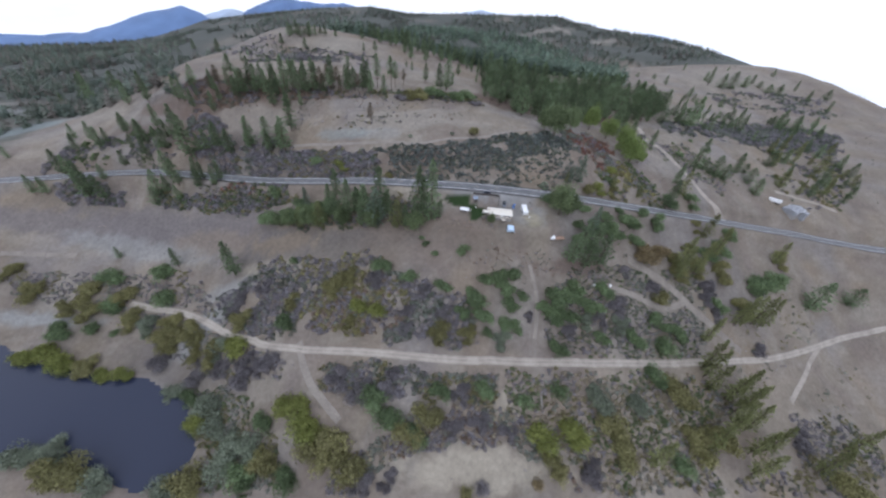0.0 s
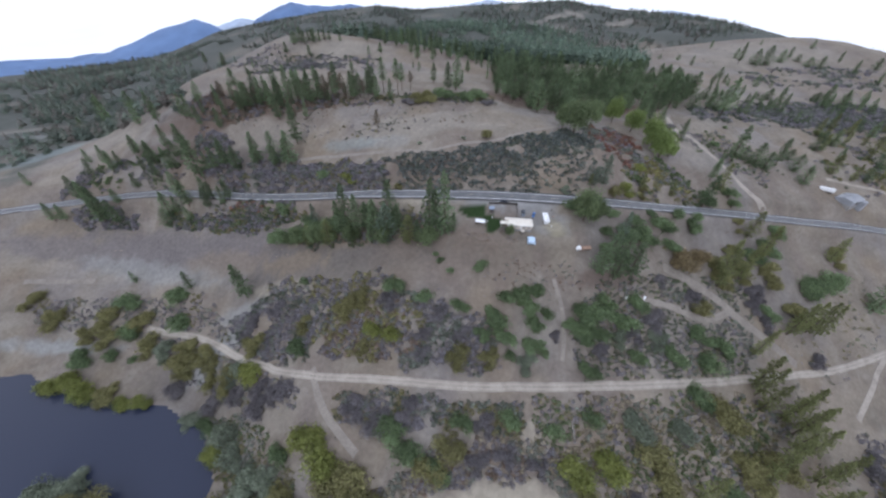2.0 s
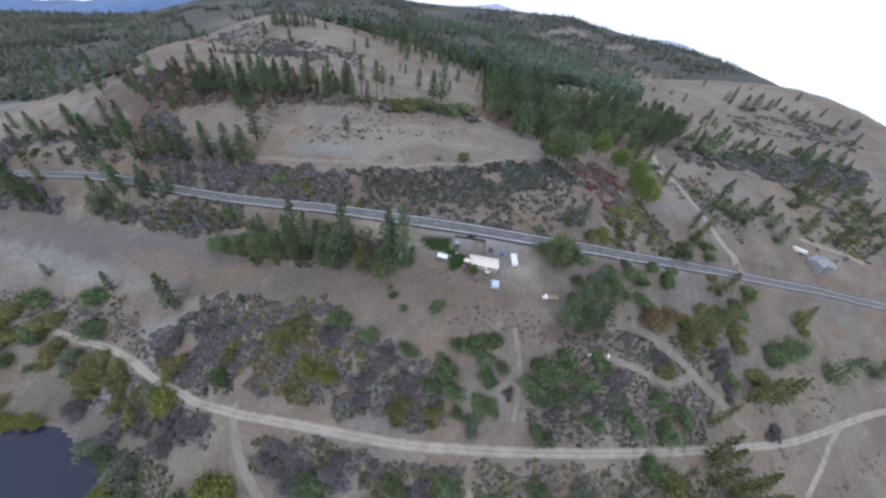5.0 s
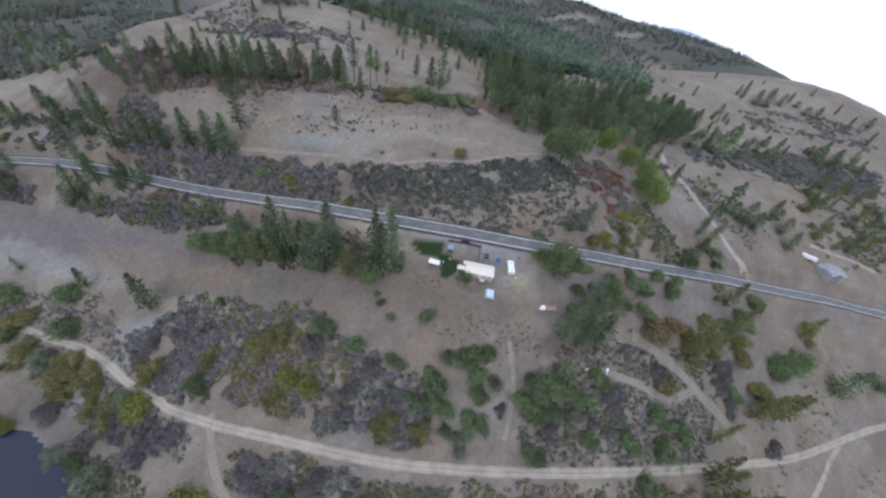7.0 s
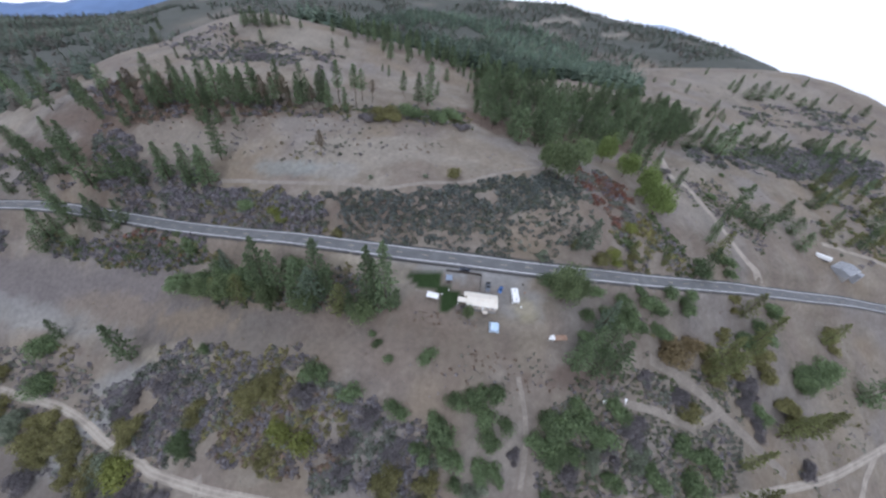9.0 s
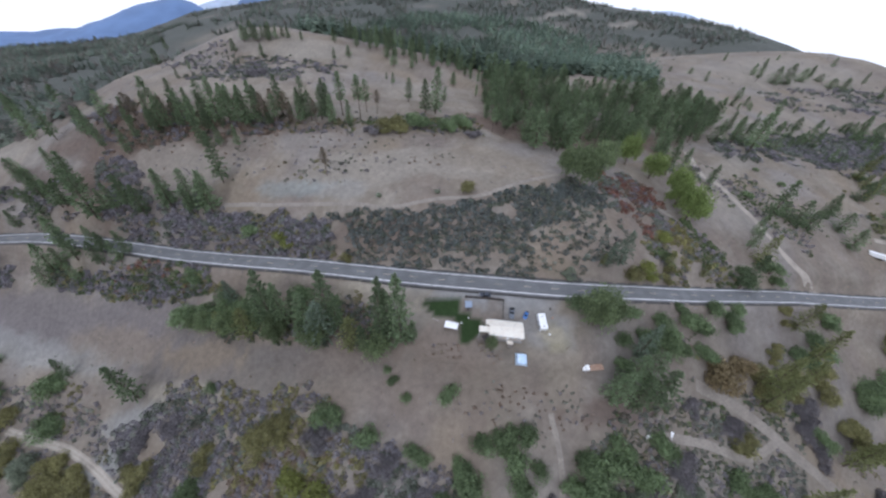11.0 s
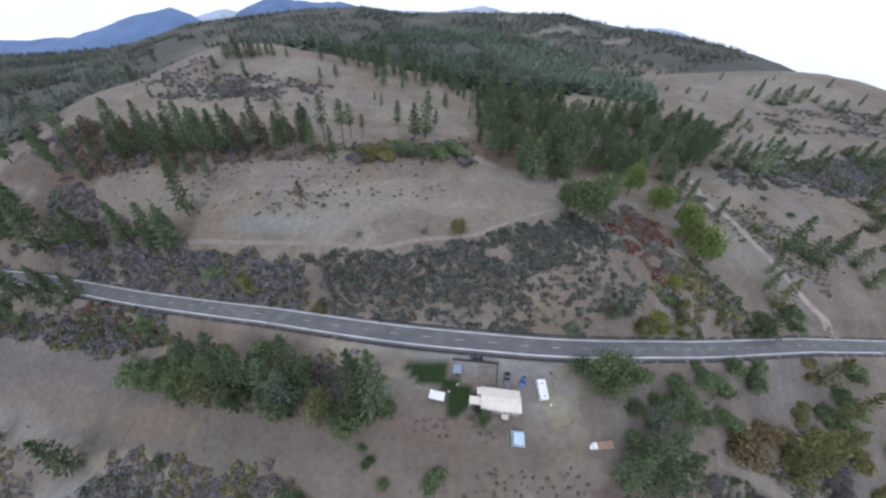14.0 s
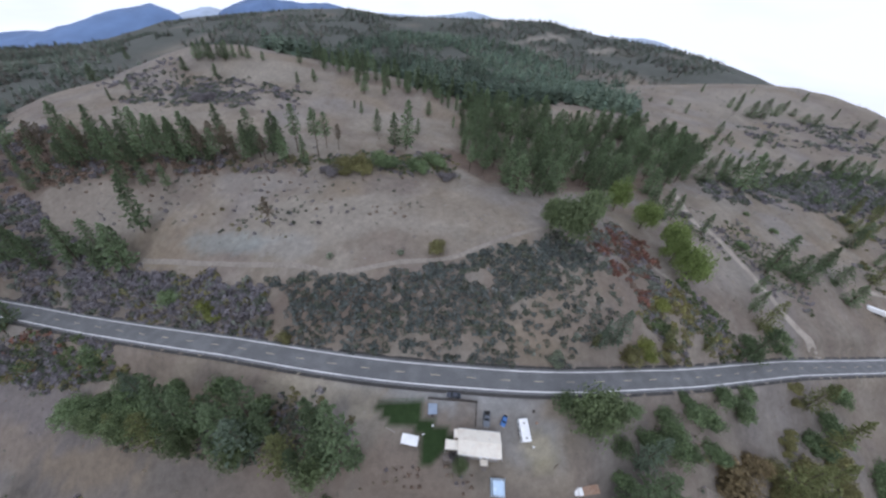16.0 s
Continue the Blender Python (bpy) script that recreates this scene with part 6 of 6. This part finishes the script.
def car(name, x, y, turn, paint, label, category, length=4.5, width=1.76, height=1.45, pickup=False):
    c = on_slope(name, x, y, turn, label, category, 0.02)
    L, W = length / 2, width / 2
    base, belt = 0.28, 0.88 if not pickup else 1.02
    hull = loft(bmesh.new(), [(-L, W * 0.86, base + 0.12, belt - 0.16), (-L + 0.12, W * 0.95, base, belt - 0.05), (-L * 0.45, W, base - 0.04, belt), (L * 0.35, W, base - 0.04, belt - 0.02), (L - 0.35, W * 0.95, base, belt - 0.14), (L, W * 0.82, base + 0.12, belt - 0.3)])
    body = part("body", hull, paint, c)
    if pickup:
        a0, a1, r0, r1 = -0.35, 1.35, 0.0, 0.75
    else:
        a0, a1, r0, r1 = -L + 0.35, L * 0.42, -L * 0.45, L * 0.12
    cab = bmesh.new()
    ring = []
    for px, w, z in ((a0, W * 0.9, belt - 0.03), (r0, W * 0.72, height), (r1, W * 0.72, height), (a1, W * 0.9, belt - 0.03)):
        ring.append((cab.verts.new((px, -w, z)), cab.verts.new((px, w, z))))
    for (p, q), (s, t) in zip(ring, ring[1:]):
        cab.faces.new((p, q, t, s))
    cab.faces.new([v[0] for v in ring])
    cab.faces.new([v[1] for v in ring][::-1])
    cab.faces.new((ring[0][0], ring[3][0], ring[3][1], ring[0][1]))
    bmesh.ops.recalc_face_normals(cab, faces=cab.faces)
    bmesh.ops.bevel(cab, geom=cab.edges[:], offset=0.05, segments=2, affect="EDGES")
    part("cabin", cab, paint, c)
    mixp = lambda p, q, s: tuple(a + (b - a) * s for a, b in zip(p, q))
    for name_, (px, pw, pz), (qx, qw, qz), out in (("windscreen", (a1, W * 0.9, belt), (r1, W * 0.72, height), 0.03), ("rear_window", (a0, W * 0.9, belt), (r0, W * 0.72, height), -0.03)):
        lo, hi = mixp((px, pw, pz), (qx, qw, qz), 0.12), mixp((px, pw, pz), (qx, qw, qz), 0.9)
        part(name_, slab([(lo[0] + out, -lo[1] + 0.12, lo[2] + 0.02), (lo[0] + out, lo[1] - 0.12, lo[2] + 0.02), (hi[0] + out, hi[1] - 0.1, hi[2] + 0.02), (hi[0] + out, -hi[1] + 0.1, hi[2] + 0.02)]), M_GLASS, c)
    for s in (-1, 1):
        lo_w, hi_w = W * 0.9 - 0.01, W * 0.74
        part("side_window", slab([(a0 + 0.3, s * lo_w, belt + 0.06), (a1 - 0.28, s * lo_w, belt + 0.06), (r1 - 0.04, s * (hi_w + 0.02), height - 0.1), (r0 + 0.08, s * (hi_w + 0.02), height - 0.1)]), M_GLASS, c)
        part("headlight", boxed(L - 0.16, L + 0.0, s * W * 0.62 - 0.16, s * W * 0.62 + 0.16, belt - 0.4, belt - 0.27, bevel=0.03), M_LAMP, c)
        part("tail_light", boxed(-L - 0.01, -L + 0.1, s * W * 0.66 - 0.13, s * W * 0.66 + 0.13, belt - 0.36, belt - 0.2, bevel=0.02), M_RED, c)
        part("mirror", boxed(a1 - 0.32, a1 - 0.18, s * (W + 0.06) - 0.07, s * (W + 0.06) + 0.07, belt, belt + 0.13, bevel=0.03), paint, c)
        for px in (-L * 0.6, L * 0.62):
            wheel(c, px, s * (W - 0.1), 0.32 if not pickup else 0.38)
    part("bumper", boxed(L - 0.08, L + 0.06, -W * 0.8, W * 0.8, base + 0.06, base + 0.24, bevel=0.03), M_STEEL, c)
    part("bumper", boxed(-L - 0.06, -L + 0.08, -W * 0.8, W * 0.8, base + 0.06, base + 0.24, bevel=0.03), M_STEEL, c)
    if pickup:
        part("bed_floor", boxed(-L + 0.12, -0.42, -W + 0.14, W - 0.14, belt + 0.005, belt + 0.03), M_TYRE, c, "black truck bed liner")
        for y0, y1 in ((-W + 0.02, -W + 0.12), (W - 0.12, W - 0.02)):
            part("bed_side", boxed(-L + 0.1, -0.4, y0, y1, belt - 0.1, belt + 0.24, bevel=0.02), paint, c)
        part("tailgate", boxed(-L + 0.03, -L + 0.11, -W + 0.13, W - 0.13, belt - 0.1, belt + 0.24), paint, c)
    return c


car("sedan", 33.9, 174.0, 177, M_NAVY, "dark navy sedan parked outside the board fence", "car", 4.7)
car("pickup_truck", 44.9, 169.4, -96, M_SLATE, "slate grey pickup truck parked nose to the house", "pickup truck", 6.4, 2.15, 1.85, True)
car("compact_car", 50.8, 168.6, -113, M_BLUE, "bright blue compact car parked by the house", "car", 3.9, 1.68, 1.42)

camper = on_slope("camper_trailer", 57.0, 166.2, 94, "white camper trailer parked on the gravel yard", "camper trailer", 0.0)
camper.matrix_world = camper.matrix_world @ Matrix.Diagonal((1.06, 1.25, 1.1, 1))
bm = boxed(-3.1, 3.1, -1.2, 1.2, 0.55, 2.75, bevel=0.22)
shell = part("body", bm, M_WHITE, camper)
part("stripe", boxed(-2.85, 2.85, -1.212, -1.2, 1.25, 1.42), M_BLUEGREY, camper, "blue-grey side stripe")
part("stripe", boxed(-2.85, 2.85, 1.2, 1.212, 1.25, 1.42), M_BLUEGREY, camper, "blue-grey side stripe")
part("air_conditioner", boxed(-0.5, 0.5, -0.4, 0.4, 2.74, 3.0, bevel=0.08), M_WHITE, camper, "white rooftop air conditioner")
for px in (-2.1, 1.8):
    part("roof_vent", boxed(px - 0.25, px + 0.25, -0.25, 0.25, 2.74, 2.86, bevel=0.03), M_CONCRETE, camper)
for px in (-1.9, 0.0, 1.9):
    for s in (-1, 1):
        part("window", boxed(px - 0.45, px + 0.45, s * 1.205 - 0.012, s * 1.205 + 0.012, 1.6, 2.15), M_GLASS, camper)
part("door", boxed(0.65, 1.25, -1.225, -1.2, 0.7, 2.3), M_CREAM, camper, "cream entry door")
for px in (-0.5, 0.4):
    for s in (-1, 1):
        wheel(camper, px, s * 1.06, 0.34)
part("hitch", boxed(3.08, 4.1, -0.1, 0.1, 0.5, 0.62), M_STEEL, camper, "steel tow hitch")
part("gas_bottle", boxed(3.2, 3.5, -0.15, 0.15, 0.62, 1.1, bevel=0.1), M_WHITE, camper)

# old flatbed truck under the trees
old = on_slope("flatbed_truck", 76.5, 152.6, 186, "old truck with white cab and rusty brown flatbed", "truck", 0.0)
part("flatbed", boxed(-4.2, 1.6, -1.2, 1.2, 0.95, 1.15, bevel=0.03), M_RUST, old, "rusty brown flatbed")
for i in range(14):
    part("plank", boxed(-4.15 + i * 0.41, -3.77 + i * 0.41, -1.18, 1.18, 1.15, 1.2), M_RUST, old)
part("chassis", boxed(-4.0, 3.4, -0.5, 0.5, 0.55, 0.94), M_DARKWOOD, old)
part("cab", loft(bmesh.new(), [(1.8, 1.0, 0.6, 2.1), (2.2, 1.02, 0.55, 2.25), (3.0, 1.0, 0.55, 2.2), (3.35, 0.98, 0.55, 1.5), (4.1, 0.9, 0.6, 1.3)]), M_WHITE, old)
part("windscreen", slab([(3.22, -0.8, 1.56), (3.22, 0.8, 1.56), (3.04, 0.76, 2.08), (3.04, -0.76, 2.08)]), M_GLASS, old)
for px in (-3.0, -2.1, 3.3):
    for s in (-1, 1):
        wheel(old, px, s * 0.98, 0.42, 0.26)

# odds and ends in the yard
for px, py, size, mat, name, label, category in (
    (59.8, 161.9, 0.35, M_WHITE, "water_barrel", "small white barrel standing by the dry grass", "barrel"),
    (61.9, 168.2, 0.4, M_RUST, "rusty_drum", "rusty brown drum beside the camper", "drum"),
    (27.5, 167.2, 0.3, M_WHITE, "plastic_tub", "white plastic tub beside the tool shed", "tub"),
    (60.8, 170.6, 0.35, M_DARKWOOD, "tree_stump", "dark tree stump on the gravel yard", "stump"),
    (24.6, 164.9, 0.28, M_WHITE, "plastic_bucket", "small white plastic bucket on the lawn", "bucket"),
):
    bm = bmesh.new()
    bmesh.ops.create_cone(bm, cap_ends=True, segments=14, radius1=size, radius2=size * 0.92, depth=size * 2.2, matrix=pose(0, 0, size * 1.1))
    bmesh.ops.bevel(bm, geom=[e for e in bm.edges if e.calc_face_angle(0) > 1], offset=size * 0.12, segments=2, affect="EDGES")
    me = bpy.data.meshes.new(name)
    bm.to_mesh(me)
    bm.free()
    me.materials.append(mat)
    ob = new(name, me)
    ob.matrix_world = pose(px, py, ground(px, py) - 0.03, SLOPE)
    tagged(ob, label, category)
for px, py, turn, length in ((66.5, 157.2, 35, 2.6), (14.0, 166.0, -28, 3.6), (5.4, 171.5, 80, 2.8)):
    v, f = taper_tube([(-length / 2, 0, 0.1), (0, 0.05, 0.14), (length / 2, -0.04, 0.1)], (0.13, 0.11, 0.06), 7)
    ob = mesh_object("log", [tuple(q) for q in v], f, M_BARK if px > 20 else M_DEADWOOD)
    ob.matrix_world = pose(px, py, ground(px, py) - 0.02, SLOPE, 0, turn)
    tagged(ob, "fallen weathered log lying in the yard", "log", "yard logs")
for px, py, turn, sx in ((100.5, 135.6, 20, 2.4), (106.0, 136.6, -30, 1.8), (111.5, 137.0, 60, 2.8)):
    bm = boxed(-sx / 2, sx / 2, -0.55, 0.55, 0.02, 0.08, bevel=0.01)
    for v in bm.verts:
        v.co.z += 0.18 * noise.noise((v.co.x * 1.3, v.co.y * 2, turn))
    me = bpy.data.meshes.new("scrap_sheet")
    bm.to_mesh(me)
    bm.free()
    me.materials.append(M_WHITE)
    ob = new("scrap_sheet", me)
    dz = ground(px, py + 0.5) - ground(px, py - 0.5)
    ob.matrix_world = pose(px, py, ground(px, py) + 0.1, math.degrees(math.atan(dz)), 0, 0) @ pose(0, 0, 0, 0, 0, turn)
    tagged(ob, "crumpled pale metal scrap sheet on bare ground", "scrap", "scrap sheets")

# fallen dead branches on the lower flat
def dead_branch(x, y, turn, length, seed):
    r = np.random.default_rng(seed)
    pieces = [taper_tube([(0, 0, 0.25), (length * 0.5, r.uniform(-0.4, 0.4), 0.45), (length, r.uniform(-0.5, 0.5), 0.35)], (0.22, 0.15, 0.04), 6)]
    for k in range(7):
        s, a = r.uniform(0.3, 0.95) * length, r.uniform(-1.1, 1.1)
        q = r.uniform(0.2, 0.45) * length
        pieces.append(taper_tube([(s, 0, 0.4), (s + q * math.cos(a), q * math.sin(a), r.uniform(0.3, 1.2))], (0.09, 0.015), 5))
    v, f = join(pieces)
    ob = mesh_object("dead_branch", v, f, M_DEADWOOD)
    dx, dy = (ground(x + 2, y) - ground(x - 2, y)) / 4, (ground(x, y + 2) - ground(x, y - 2)) / 4
    up = Vector((-dx, -dy, 1)).normalized()
    ob.matrix_world = Matrix.Translation((x, y, ground(x, y))) @ up.to_track_quat("Z", "Y").to_matrix().to_4x4() @ pose(0, 0, 0, 0, 0, turn)
    tagged(ob, "bleached fallen dead branch on the brushy flat", "dead branch", "dead branches")


for i, (bx_, by_, turn, length) in enumerate([(63, 77, 80, 7.5), (75, 73, 20, 8.0), (119, 90, -30, 5.0), (139, 82, 10, 9.0), (63, 69, 0, 7.0), (105, 59, 5, 6.0), (163, 55, -45, 5.0), (28, 65, 150, 6.0), (78, 67, 40, 6.0)]):
    dead_branch(bx_, by_, turn, length, 300 + i)

# ---- buildings across the highway ----
BX, BY = 318.0, 240.0
barn = gable_house(BX, BY, ground(BX, BY) + 1.0, 24, 17.0, 10.5, 3.0, 1.3, M_ROOFGREY, M_ROOFGREY, "grey sheet-roofed barn across the highway", "barn", "barn", 5.5)
part("door", boxed(-2.0, 1.6, -5.33, -5.26, 0.02, 2.6), M_DARKWOOD, barn, "dark open barn door")
part("lean_to", boxed(2.5, 8.0, -8.6, -5.28, -5.0, 2.2), M_ROOFGREY, barn, "low grey lean-to")
tz = ground(303, 246.5)
bus = thing("storage_trailer", 303, 246.5, tz, -38, "long white storage trailer beside the grey barn", "trailer")
part("body", boxed(-4.5, 4.5, -1.25, 1.25, 0.5, 3.0, bevel=0.12), M_WHITE, bus)
part("underframe", boxed(-4.2, 4.2, -0.9, 0.9, -0.6, 0.49), M_DARKWOOD, bus)
for px in (-3.0, 3.0):
    for s in (-1, 1):
        wheel(bus, px, s * 1.0, 0.45, 0.25)
part("door", boxed(4.5, 4.54, -0.9, 0.9, 0.7, 2.8), M_BLUEGREY, bus)

# short lawn: blades over the watered patches
lx, ly, lr = scatter([(9.1, 173.5), (15, 173.6), (22.1, 173.3), (25.7, 168.4), (30.5, 167.5), (34.3, 165.4), (33.8, 162.6), (30.2, 159), (24.4, 156.8), (22.9, 160.4), (23.7, 164.4), (19.2, 167.4), (10.5, 168.4)], 0.55, 401, 0.95)
brush("lawn_grass", "dark green watered lawn beside the house", lx, ly, lr.uniform(0.2, 0.42, len(lx)), np.array(((0.028, 0.052, 0.018), (0.036, 0.06, 0.022), (0.024, 0.045, 0.016))), lr, 7, 0.5)
